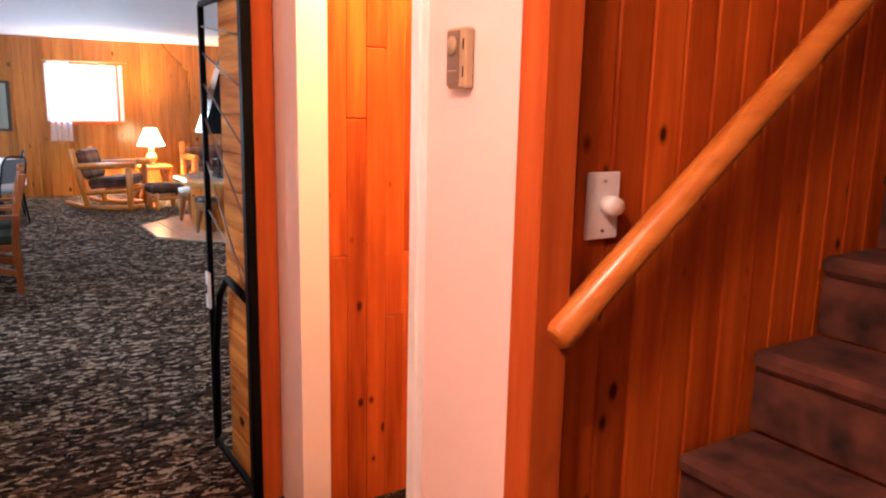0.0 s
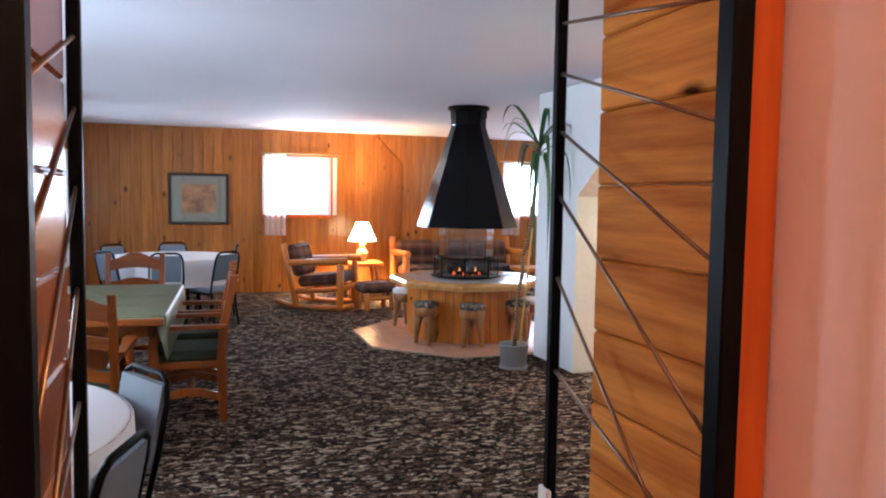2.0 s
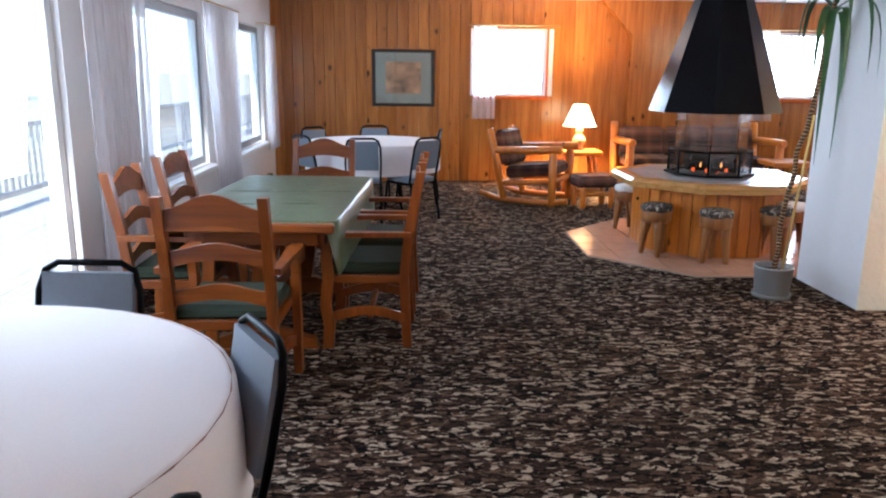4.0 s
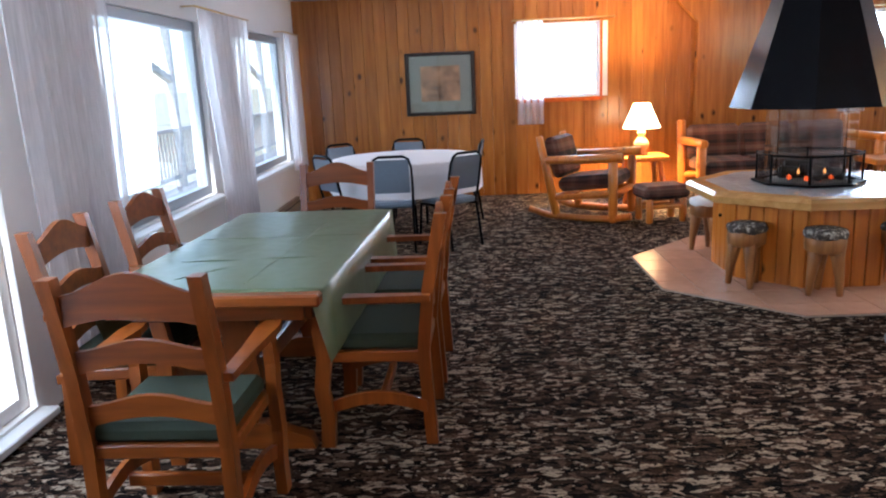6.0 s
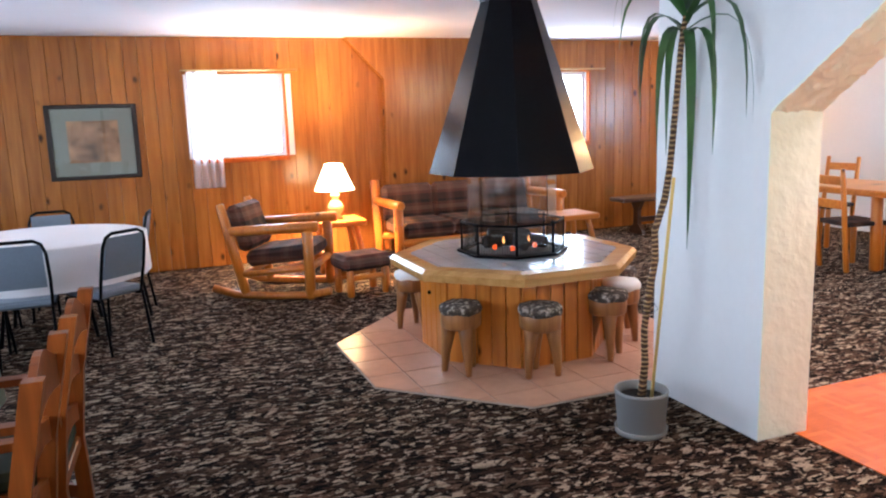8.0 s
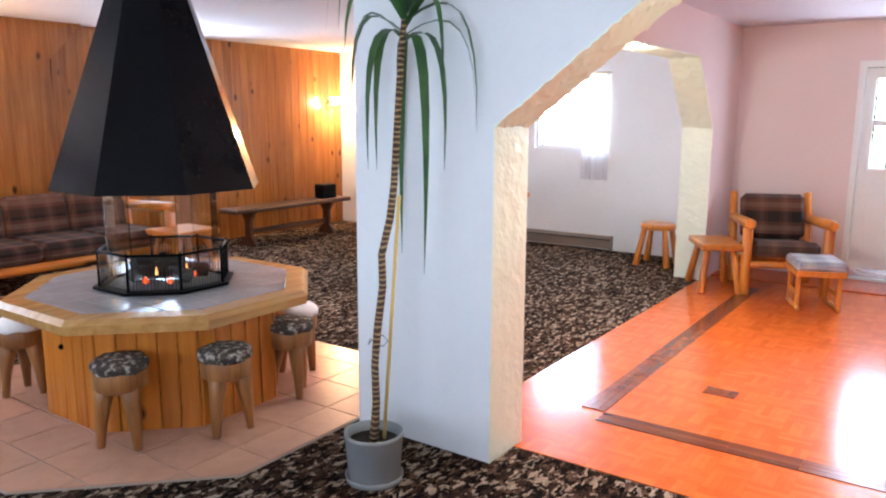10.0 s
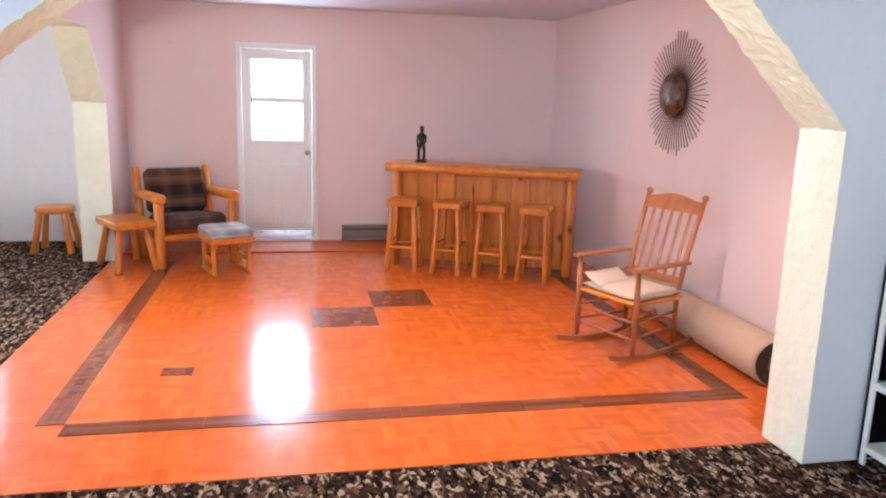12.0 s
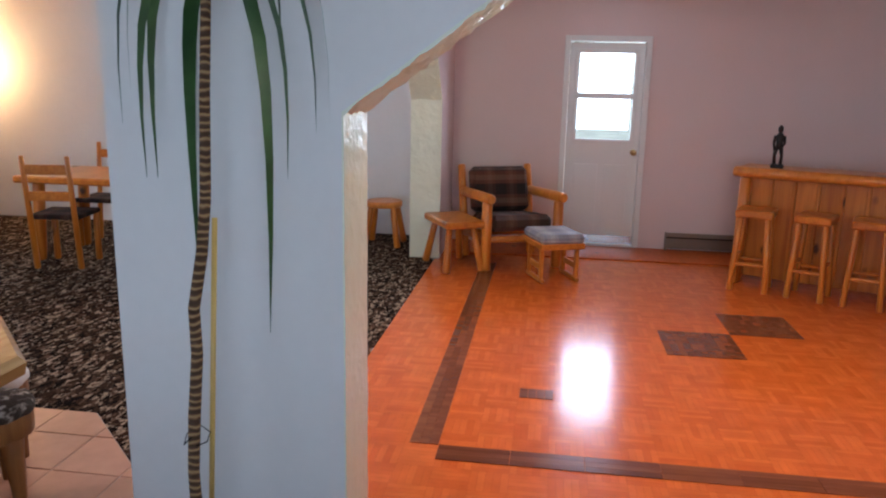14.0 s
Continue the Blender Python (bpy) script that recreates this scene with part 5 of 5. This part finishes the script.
tube(bm, [(0.036, 0, 0.26), (0.042, -0.012, 0.20), (0.02, -0.03, 0.17)], [0.013, 0.011, 0.009], 8)
tube(bm, [(0, 0, 0.28), (0, 0, 0.295), (0, 0, 0.325), (0, 0, 0.345)], [0.010, 0.021, 0.023, 0.008], 10)
whole("statuette", bm, DARKSTATUE, "dark carved wooden standing figure on the bar", "statuette", at=BARM @ pose(-0.66, 0.12, 0.96, 0, 0, 10))


def soft_pad(bm, centre, size, turn=None, lump=0.0):
    """Stuffed cushion: full in the middle, thin at the seams, corners drawn out."""
    n = 14
    w, d, h = size
    rot = turn or Matrix.Identity(3)
    rings = []
    for side in (1, -1):
        rows = []
        for i in range(n + 1):
            row = []
            for j in range(n + 1):
                u, v = 2 * i / n - 1, 2 * j / n - 1
                full = max(0.0, (1 - u ** 4) * (1 - v ** 4)) ** 0.5
                pull = 1 - 0.05 * (1 - u * u) * v * v - 0.05 * (1 - v * v) * u * u
                z = side * full * h / 2 + lump * (math.sin(3.1 * u + 1) * math.cos(2.6 * v) + 0.5 * math.sin(7 * u * v + 2))
                row.append(bm.verts.new(Vector(centre) + rot @ Vector((u * w / 2 * pull, v * d / 2 * pull, z))))
            rows.append(row)
        rings.append(rows)
        for i in range(n):
            for j in range(n):
                q = [rows[i][j], rows[i + 1][j], rows[i + 1][j + 1], rows[i][j + 1]]
                bm.faces.new(q if side > 0 else q[::-1]).smooth = True
    bmesh.ops.remove_doubles(bm, verts=bm.verts, dist=0.0004)


def rocking_chair(at):
    """Slat-backed rocker facing local -y."""
    c = thing("rocking_chair", at, "cherry-stained slat-back rocking chair with a cream cushion", "chair")
    for s in (-1, 1):
        bm = fresh()
        tube(bm, [(s * 0.21, 0.20, 0.06), (s * 0.21, 0.20, 0.42), (s * 0.22, 0.27, 0.75), (s * 0.23, 0.37, 1.08)], [0.016, 0.019, 0.019, 0.016], 9)
        bmesh.ops.create_uvsphere(bm, u_segments=10, v_segments=6, radius=0.024, matrix=Matrix.Translation((s * 0.23, 0.377, 1.10)))
        part("back_post", bm, REDWOOD, c)
        bm = fresh()
        tube(bm, [(s * 0.25, -0.23, 0.055), (s * 0.25, -0.23, 0.40), (s * 0.25, -0.235, 0.64)], [0.016, 0.021, 0.015], 9)
        part("front_leg", bm, REDWOOD, c)
        bm = fresh()
        n = 12
        pts = [(-0.42 + 0.98 * k / n, 0.03 + 0.20 * ((k / n - 0.40) ** 2) * 1.6) for k in range(n + 1)]
        extrude(bm, [(y, z) for y, z in pts] + [(y, z + 0.035) for y, z in reversed(pts)], 0.024, Matrix.Translation((s * 0.235, 0, -0.03)) @ SIDEWAYS)
        part("rocker", bm, REDWOOD, c)
        bm = fresh()
        box(bm, (s * 0.25, -0.02, 0.655), (0.06, 0.52, 0.022), None, 0.008)
        part("arm", bm, REDWOOD, c)
        for z in (0.18, 0.29):
            bm = fresh()
            tube(bm, [(s * 0.25, -0.23, z), (s * 0.21, 0.20, z)], 0.010, 8)
            part("side_rung", bm, REDWOOD, c)
    for y, z, w in ((-0.23, 0.16, 0.25), (-0.23, 0.28, 0.25), (0.20, 0.22, 0.21)):
        bm = fresh()
        tube(bm, [(-w, y, z), (w, y, z)], 0.010, 8)
        part("rung", bm, REDWOOD, c)
    for k in range(5):
        bm = fresh()
        x = (k - 2) * 0.075
        box(bm, (x, 0.285, 0.755), (0.022, 0.012, 0.50), Matrix.Rotation(radians(-15), 3, "X"), 0.003)
        part("back_slat", bm, REDWOOD, c)
    bm = fresh()
    extrude(bm, arched(0.44, -0.05, 0.09, 0.0, 0.03), 0.024, Matrix.Translation((0, 0.35, 1.03)) @ Matrix.Rotation(radians(-16), 4, "X") @ UPRIGHT)
    part("top_rail", bm, REDWOOD, c)
    bm = fresh()
    box(bm, (0, 0.225, 0.51), (0.42, 0.022, 0.05), None, 0.005)
    part("lower_rail", bm, REDWOOD, c)
    bm = fresh()
    box(bm, (0, -0.01, 0.405), (0.50, 0.46, 0.025), None, 0.008)
    part("woven_seat", bm, LOG, c, "woven cane seat")
    bm = fresh()
    soft_pad(bm, (0, 0.0, 0.442), (0.49, 0.46, 0.065), None, 0.006)
    part("cushion", bm, CREAMPAD, c, "rumpled cream cushion")
    bm = fresh()
    soft_pad(bm, (-0.15, -0.06, 0.492), (0.18, 0.34, 0.055), Matrix.Rotation(radians(24), 3, "Y"), 0.005)
    part("pillow", bm, CREAMPAD, c, "beige pillow")
    return c


rocking_chair(pose(3.22, 5.90, 0, 0, 0, -157) @ Matrix.Diagonal((0.98, 0.98, 0.9, 1)))
roll = thing("carpet_roll", pose(0, 0, 0), "beige carpet remnant rolled up along the wall", "carpet roll")
bm = fresh()
lathe(bm, [(0.05, 0), (0.135, 0.0), (0.14, 0.02), (0.14, 1.9), (0.05, 1.9)], 28, caps=False)
bmesh.ops.transform(bm, matrix=Matrix.Translation((2.45, 5.36, 0.141)) @ pose(0, 0, 0, 0, 90, 0), verts=bm.verts)
part("roll", bm, BEIGEROLL, roll)
bm = fresh()
lathe(bm, [(0.052, 0.01), (0.128, 0.012)], 28, caps=False)
bmesh.ops.transform(bm, matrix=Matrix.Translation((2.43, 5.36, 0.141)) @ pose(0, 0, 0, 0, 90, 0), verts=bm.verts)
part("pile_end", bm, CHAR, roll, "dark rolled pile edge")

burst = thing("sunburst_ornament", pose(4.10, YS, 1.64), "brown sunburst wall ornament with radiating rods", "wall ornament")
bm = fresh()
bmesh.ops.create_icosphere(bm, subdivisions=3, radius=0.155)
bmesh.ops.scale(bm, vec=(1, 0.45, 1), verts=bm.verts)
for v in bm.verts:
    v.co *= 1 + 0.22 * abs(noise.noise(v.co * 26))
ob = part("boss", bm, BURL, burst, "dark mosaic boss")
ob.location = (0, 0.06, 0)
rnd = random.Random(4)
for k in range(64):
    bm = fresh()
    a = 2 * math.pi * k / 64
    r = rnd.uniform(0.40, 0.47)
    tube(bm, [(0.13 * math.cos(a), 0.03, 0.13 * math.sin(a)), (r * math.cos(a), 0.035, r * math.sin(a))], 0.0034, 5)
    part("ray", bm, RAY, burst)

shelf = thing("shelf_unit", pose(1.335, 5.345, 0) @ Matrix.Diagonal((1, 0.45, 1, 1)), "low open rack with white shelves and a grey top", "shelf")
bm = fresh()
span(bm, -0.23, 0.225, -0.45, 0.46, 0.985, 1.02, 0.004)
part("top", bm, POTGREY, shelf, "grey top")
for x in (-0.20, 0.20):
    for y in (-0.42, 0.42):
        bm = fresh()
        span(bm, x - 0.014, x + 0.014, y - 0.014, y + 0.014, 0.0, 0.985, 0.002)
        part("post", bm, WHITEPAINT, shelf)
for z in (0.08, 0.38, 0.68):
    bm = fresh()
    span(bm, -0.215, 0.215, -0.435, 0.435, z - 0.014, z + 0.014, 0.002)
    part("shelf_board", bm, WHITEPAINT, shelf)
# the rack is open: two black sheets stand in for the shade inside
bm = fresh()
span(bm, 0.216, 0.224, -0.435, 0.435, 0.02, 0.98)
part("back_panel", bm, BLACKIRON, shelf, "black sheet painting the shade behind the shelves")
bm = fresh()
span(bm, -0.19, 0.21, -0.45, -0.437, 0.02, 0.98)
part("end_panel", bm, BLACKIRON, shelf, "black sheet painting the shade at the rack's far end")

FRAME[0] = Matrix()

# ---- dining corner by the pine wall ----
dt = thing("log_dining_table", pose(5.55, 12.35, 0, 0, 0, 90), "pale log dining table on the carpet", "table")
bm = fresh()
box(bm, (0, 0, 0.715), (1.7, 0.85, 0.06), None, 0.012)
part("tabletop", bm, LOG_X, dt)
for x in (-0.72, 0.72):
    for y in (-0.33, 0.33):
        bm = fresh()
        log(bm, (x, y, 0), (x * 0.95, y * 0.95, 0.69), 0.05)
        part("leg", bm, LOG, dt)


def side_chair(at):
    c = thing("log_side_chair", at, "small log dining chair with a plaid seat", "chair", "log chairs at the dining table")
    for s in (-1, 1):
        bm = fresh()
        log(bm, (s * 0.18, 0.18, 0), (s * 0.18, 0.28, 0.95), 0.026, 0.022, 8)
        part("back_post", bm, LOG, c)
        bm = fresh()
        log(bm, (s * 0.18, -0.18, 0), (s * 0.18, -0.18, 0.43), 0.028, 0.026, 8)
        part("front_leg", bm, LOG, c)
    for z in (0.62, 0.84):
        bm = fresh()
        box(bm, (0, 0.18 + 0.1 * z / 0.95, z), (0.34, 0.02, 0.08), None, 0.005)
        part("back_rail", bm, LOG_X, c)
    bm = fresh()
    box(bm, (0, 0, 0.44), (0.42, 0.42, 0.04), None, 0.01)
    part("seat", bm, PLAID, c)
    return c


sc = side_chair(pose(5.15, 12.75, 0, 0, 0, 100))
for x, y, r in ((5.16, 11.85, 80), (6.0, 12.9, -85)):
    copy_thing(sc, pose(x, y, 0, 0, 0, r))
bench = thing("wooden_bench", pose(5.45, 14.62, 0), "long dark trestle bench along the pine wall", "bench")
bm = fresh()
box(bm, (0, 0, 0.44), (1.95, 0.32, 0.05), None, 0.012)
part("seat", bm, DARKWOOD, bench)
for s in (-1, 1):
    bm = fresh()
    extrude(bm, [(-0.14, 0), (0.14, 0), (0.12, 0.05), (0.05, 0.12), (0.045, 0.30), (0.11, 0.41), (-0.11, 0.41), (-0.045, 0.30), (-0.05, 0.12), (-0.12, 0.05)], 0.05, Matrix.Translation((s * 0.66, 0, 0)) @ SIDEWAYS)
    part("trestle", bm, DARKWOOD, bench)
bm = fresh()
box(bm, (0, 0, 0.17), (1.28, 0.03, 0.06), None, 0.005)
part("stretcher", bm, DARKWOOD, bench)
radio = thing("black_box", pose(6.13, 14.65, 0.465), "small black box standing on the bench", "box")
bm = fresh()
box(bm, (0, 0, 0.09), (0.26, 0.16, 0.18), None, 0.012)
part("case", bm, BLACKIRON, radio)
sconce = thing("wall_sconce", pose(6.80, YF - 0.01, 1.66), "lit warm wall sconce on the pine wall", "lamp")
bm = fresh()
lathe(bm, [(0.05, 0), (0.05, 0.01), (0.02, 0.02)], 16)
bmesh.ops.transform(bm, matrix=pose(0, 0, 0, 90), verts=bm.verts)
part("back_plate", bm, BRASS, sconce)
bm = fresh()
tube(bm, [(0, -0.02, 0), (0, -0.10, -0.01), (0, -0.12, 0.03)], 0.008)
part("arm", bm, BRASS, sconce)
bm = fresh()
lathe(bm, [(0.05, 0.03), (0.075, 0.13)], 16, centre=(0, -0.12), caps=False)
part("shade", bm, SHADE, sconce)
FRAME[0] = WING
# invented fittings for the fill spots, kept out of view
for sx, sy in ((2.6, 8.85), (2.6, 6.45), (3.4, 7.6), (3.5, 10.5)):
    dl = thing("downlight", pose(sx, sy, CEIL), "round ceiling fill light, added out of view", "lamp", "ceiling downlights")
    bm = fresh()
    lathe(bm, [(0.06, -0.012), (0.085, -0.012), (0.09, -0.001)], 24, caps=False)
    part("rim", bm, WHITEPAINT, dl)
    bm = fresh()
    lathe(bm, [(0.001, -0.004), (0.062, -0.006)], 20, caps=False)
    part("lens", bm, BULB, dl)

for m in (pose(1.72, 7.56, 2.08), pose(4.06, 9.80, 2.05)):
    al = thing("arch_light", m, "small round light under the arch", "lamp", "arch lights")
    bm = fresh()
    lathe(bm, [(0.001, -0.03), (0.045, -0.025), (0.06, -0.007)], 20, caps=False)
    part("diffuser", bm, BULB, al)
    bm = fresh()
    lathe(bm, [(0.06, -0.02), (0.07, -0.02), (0.075, -0.0065)], 20, caps=False)
    part("rim", bm, WHITEPAINT, al)
FRAME[0] = Matrix()
pic = thing("framed_picture", pose(-1.355, YF, 1.385) @ Matrix.Diagonal((0.945, 1, 0.965, 1)), "faded landscape print in a dark frame", "picture")
bm = fresh()
for a, b, lo, hi in ((-0.445, -0.395, -0.385, 0.385), (0.395, 0.445, -0.385, 0.385), (-0.395, 0.395, 0.345, 0.385), (-0.395, 0.395, -0.385, -0.345)):
    span(bm, a, b, -0.035, -0.012, lo, hi, 0.006)
part("frame", bm, FRAMEWOOD, pic, "dark wooden frame")
bm = fresh()
span(bm, -0.395, 0.395, -0.018, -0.014, -0.35, 0.35)
part("mat_board", bm, MATBOARD, pic)
bm = fresh()
span(bm, -0.25, 0.25, -0.0215, -0.0185, -0.21, 0.22)
part("print", bm, PICTURE, pic)
bm = fresh()
span(bm, -0.395, 0.395, -0.028, -0.026, -0.35, 0.35)
part("glazing", bm, GLASS, pic).visible_shadow = False

# ---- outdoors ----
bm = fresh()
bmesh.ops.create_grid(bm, x_segments=40, y_segments=40, size=900)
for v in bm.verts:
    v.co.z = -0.75
whole("ground", bm, GRASS, "pale dry grass around the lodge", "ground", "", "structure")
deck = thing("deck", pose(0.4, 0, 0), "weathered grey timber deck with a railing", "deck")
for k in range(17):
    bm = fresh()
    x = -3.78 - k * 0.145
    span(bm, x - 0.138, x, 3.0, 27.0, -0.13, -0.09, 0.004)
    part("plank", bm, DECK, deck)
bm = fresh()
for y in (4.0, 7.0, 10.0, 13.0, 16.0, 20.0, 26.0):
    span(bm, -6.2, -6.1, y - 0.05, y + 0.05, -0.75, 0.84, 0.004)
part("post", bm, DECK, deck)
bm = fresh()
for z0, z1 in ((0.80, 0.86), (0.05, 0.11)):
    span(bm, -6.19, -6.11, 3.0, 27.0, z0, z1, 0.004)
part("rail", bm, DECK, deck)
bm = fresh()
for k in range(170):
    y = 3.1 + k * 0.14
    span(bm, -6.165, -6.135, y, y + 0.03, 0.11, 0.80)
part("baluster", bm, DECK, deck)
for y in (18.1, 23.7):
    bm = fresh()
    span(bm, -6.21, -6.09, y - 0.06, y + 0.06, -0.75, 2.75, 0.004)
    part("roof_post", bm, DECK, deck)
    bm = fresh()
    box(bm, (-6.15, y - 1.3, 1.98), (0.09, 2.75, 0.11), Matrix.Rotation(radians(-16), 3, "X"), 0.004)
    part("brace", bm, DECK, deck)
bm = fresh()
span(bm, -6.22, -6.08, 12.6, 27.0, 2.5, 2.72, 0.004)
part("beam", bm, DECK, deck)



def tree(x, y, h, seed):
    t = thing("tree", pose(x, y, -0.75), "leafy autumn tree beyond the deck", "tree")
    r = random.Random(seed)
    bm = fresh()
    tube(bm, [(0, 0, 0), (0.1, 0, h * 0.3), (-0.05, 0.1, h * 0.6), (0.1, 0, h * 0.95)], [h * 0.03, h * 0.022, h * 0.014, 0.02], 8)
    for k in range(9):
        a, z = r.uniform(0, 6.28), h * r.uniform(0.3, 0.8)
        tube(bm, [(0, 0, z), (math.cos(a) * h * 0.1, math.sin(a) * h * 0.1, z + h * 0.05), (math.cos(a) * h * 0.24, math.sin(a) * h * 0.24, z + h * 0.14)], [h * 0.009, h * 0.006, 0.008], 6)
    part("trunk", bm, TRUNK, t)
    vs, fs = [], []
    for k in range(2600):
        a, u = r.uniform(0, 6.28), r.random() ** 0.5
        z = h * r.uniform(0.28, 1.02)
        w = h * 0.30 * u * (1.15 - abs(z / h - 0.6) * 1.5)
        c = Vector((math.cos(a) * w, math.sin(a) * w, z)) + Vector((r.gauss(0, 0.15), r.gauss(0, 0.15), r.gauss(0, 0.15)))
        d, e = Vector((r.gauss(0, 1), r.gauss(0, 1), r.gauss(0, 1))).normalized() * 0.13, Vector((r.gauss(0, 1), r.gauss(0, 1), r.gauss(0, 1))).normalized() * 0.09
        n = len(vs)
        vs += [c - d, c + e, c + d, c - e]
        fs.append((n, n + 1, n + 2, n + 3))
    me = bpy.data.meshes.new("crown")
    me.from_pydata(vs, [], fs)
    me.materials.append(FOLIAGE)
    ob = new("crown", me)
    ob.parent = t


for k, (x, y, h) in enumerate(((-30, 24, 8), (-34, 33, 10), (-28, 44, 8), (-38, 18, 10), (-32, 60, 9), (-26, 34, 6), (24, 9.5, 6), (27, 13, 7), (25, 17, 6), (0, 40, 7), (7, 42, 6))):
    tree(x, y, h, k)

# ---- boards, planks and tiles ----
def bevelled_piece(name, material, sx, sy, sz, b):
    bm = bmesh.new()
    box(bm, (0, 0, 0), (sx, sy, sz), None, b)
    return mesh_of(name, bm, material)


def piece(name, me, parent, m):
    ob = new(name, me)
    ob.parent = parent
    ob.matrix_basis = m
    return ob


# vertical knotty pine boards on the long wall
north = bpy.data.objects["wall_north"]
BW = 0.139
lengths = {}
XE = 7.07
nx = int((XE - XW) / BW)
step = (XE - XW) / nx
rnd = random.Random(8)
for k in range(nx):
    xm = XW + (k + 0.5) * step
    zs = [(0.0, CEIL)]
    for h in (N1, N2):
        if h[0] - 0.05 < xm < h[1] + 0.05:
            zs = [(0.0, h[2]), (h[3], CEIL)]
    for lo, hi in zs:
        key = round(hi - lo, 3)
        if key not in lengths:
            lengths[key] = bevelled_piece("board", PINE, step - 0.001, 0.022, key, 0.004)
        piece("board", lengths[key], north, pose(xm, YF + 0.009 + rnd.uniform(-0.001, 0.001), (lo + hi) / 2))

# red-stained boards of the foyer
stairwall = bpy.data.objects["wall_stair"]
me = bevelled_piece("board", PINE_RED, 0.0915, 0.024, 2.5, 0.006)
for k in range(40):
    piece("board", me, stairwall, pose(-0.66 + k * 0.092, 3.10, 1.25))
halldoor = simple("wall_hall_north", SALMON, "wall carrying the hall boards", "wall", (-0.49, 3.2, 4.54, 4.60, 0, 2.52), kind="structure")
rnd = random.Random(21)
short = {n: bevelled_piece("board", PINE_RED, 0.0795, 0.024, n * 0.25 - 0.002, 0.003) for n in range(2, 9)}
for k in range(45):
    z = 0.0
    while z < 2.5:
        n = min(rnd.randint(3, 8), round((2.5 - z) / 0.25))
        if round((2.5 - z) / 0.25) - n == 1:
            n -= 1
        piece("board", short[n], halldoor, pose(-0.448 + k * 0.08, 4.526 + rnd.uniform(-0.0015, 0.0015), z + n * 0.125))
        z += n * 0.25
# pale planks lining the doorway; dark ones on the left paint in its shade
jamb = bpy.data.objects["wall_doorway"]
me = bevelled_piece("plank", PINE_PALE, 0.022, 0.375, 0.148, 0.005)
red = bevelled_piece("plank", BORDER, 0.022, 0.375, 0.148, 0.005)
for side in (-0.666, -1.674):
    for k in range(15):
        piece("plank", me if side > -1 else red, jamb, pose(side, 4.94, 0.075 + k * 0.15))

# terracotta hearth
bm = fresh()
lathe(bm, [(1.13 * A8, 0.0), (1.13 * A8, 0.008)], 8, T8, centre=(FX, FY), smooth=False)
hearth = whole("hearth", bm, GROUT, "octagonal terracotta tile hearth round the fireplace", "hearth", "", "structure")


def clipped(poly, nx, ny, d):
    """The part of a polygon where nx*x + ny*y <= d."""
    out = []
    for (ax, ay), (bx, by) in zip(poly, poly[1:] + poly[:1]):
        fa, fb = nx * ax + ny * ay - d, nx * bx + ny * by - d
        if fa <= 0:
            out.append((ax, ay))
        if fa * fb < 0:
            f = fa / (fa - fb)
            out.append((ax + (bx - ax) * f, ay + (by - ay) * f))
    return out


def tiles(parent, apothem, hole, size, gap, z0, thick, material, turn, centre):
    """Square tiles inside an octagon, cut along its edges."""
    n = int(apothem * 1.2 / size) + 2
    c, s = math.cos(turn), math.sin(turn)
    for i in range(-n, n):
        for j in range(-n, n):
            poly = []
            for u, v in ((i, j), (i + 1, j), (i + 1, j + 1), (i, j + 1)):
                uu = u * size + (gap / 2 if u == i else -gap / 2)
                vv = v * size + (gap / 2 if v == j else -gap / 2)
                poly.append((uu * c - vv * s, uu * s + vv * c))
            for k in range(8):
                a = k * math.pi / 4
                poly = clipped(poly, math.cos(a), math.sin(a), apothem)
                if len(poly) < 3:
                    break
            if len(poly) < 3:
                continue
            area = abs(sum(ax * by - bx * ay for (ax, ay), (bx, by) in zip(poly, poly[1:] + poly[:1]))) / 2
            if area < 0.0008 or max(math.hypot(*p) for p in poly) < hole:
                continue
            bm = bmesh.new()
            extrude(bm, poly, thick, Matrix.Translation((centre[0], centre[1], z0 + thick / 2)))
            part("tile", bm, material, parent)


tiles(hearth, 1.125, 0.50, 0.30, 0.008, 0.0085, 0.005, TILE, 0.0, (FX, FY))
tiles(fire, 0.747, 0.33, 0.145, 0.005, 0.619, 0.008, TILE_GREY, 0.0, (0, 0))

# dark parquet border and squares on the dance floor
dance = bpy.data.objects["floor_dance"]
long_me = bevelled_piece("border_strip", BORDER, 0.318, 0.043, 0.004, 0.0006)
cross_me = bevelled_piece("border_strip", BORDER, 0.043, 0.318, 0.004, 0.0006)
for row in range(3):
    for y in (9.238 - row * 0.044, 5.714 - row * 0.044):
        for k in range(11):
            piece("border_strip", long_me, dance, pose(2.437 + 0.16 + k * 0.32, y, 0.0022))
    for k in range(11):
        piece("border_strip", cross_me, dance, pose(2.305 + 0.022 + row * 0.044, 5.765 + k * 0.32, 0.0022))
sq = bevelled_piece("inlay_strip", BORDER, 0.115, 0.0415, 0.004, 0.0006)
for x0, y0 in ((3.833, 7.465), (4.302, 6.996)):
    for i in range(4):
        for j in range(11):
            piece("inlay_strip", sq, dance, pose(x0 + 0.058 + i * 0.117, y0 + 0.021 + j * 0.0425, 0.0022))
for j in range(4):
    piece("inlay_strip", sq, dance, pose(3.085, 8.64 + j * 0.0438, 0.0022))
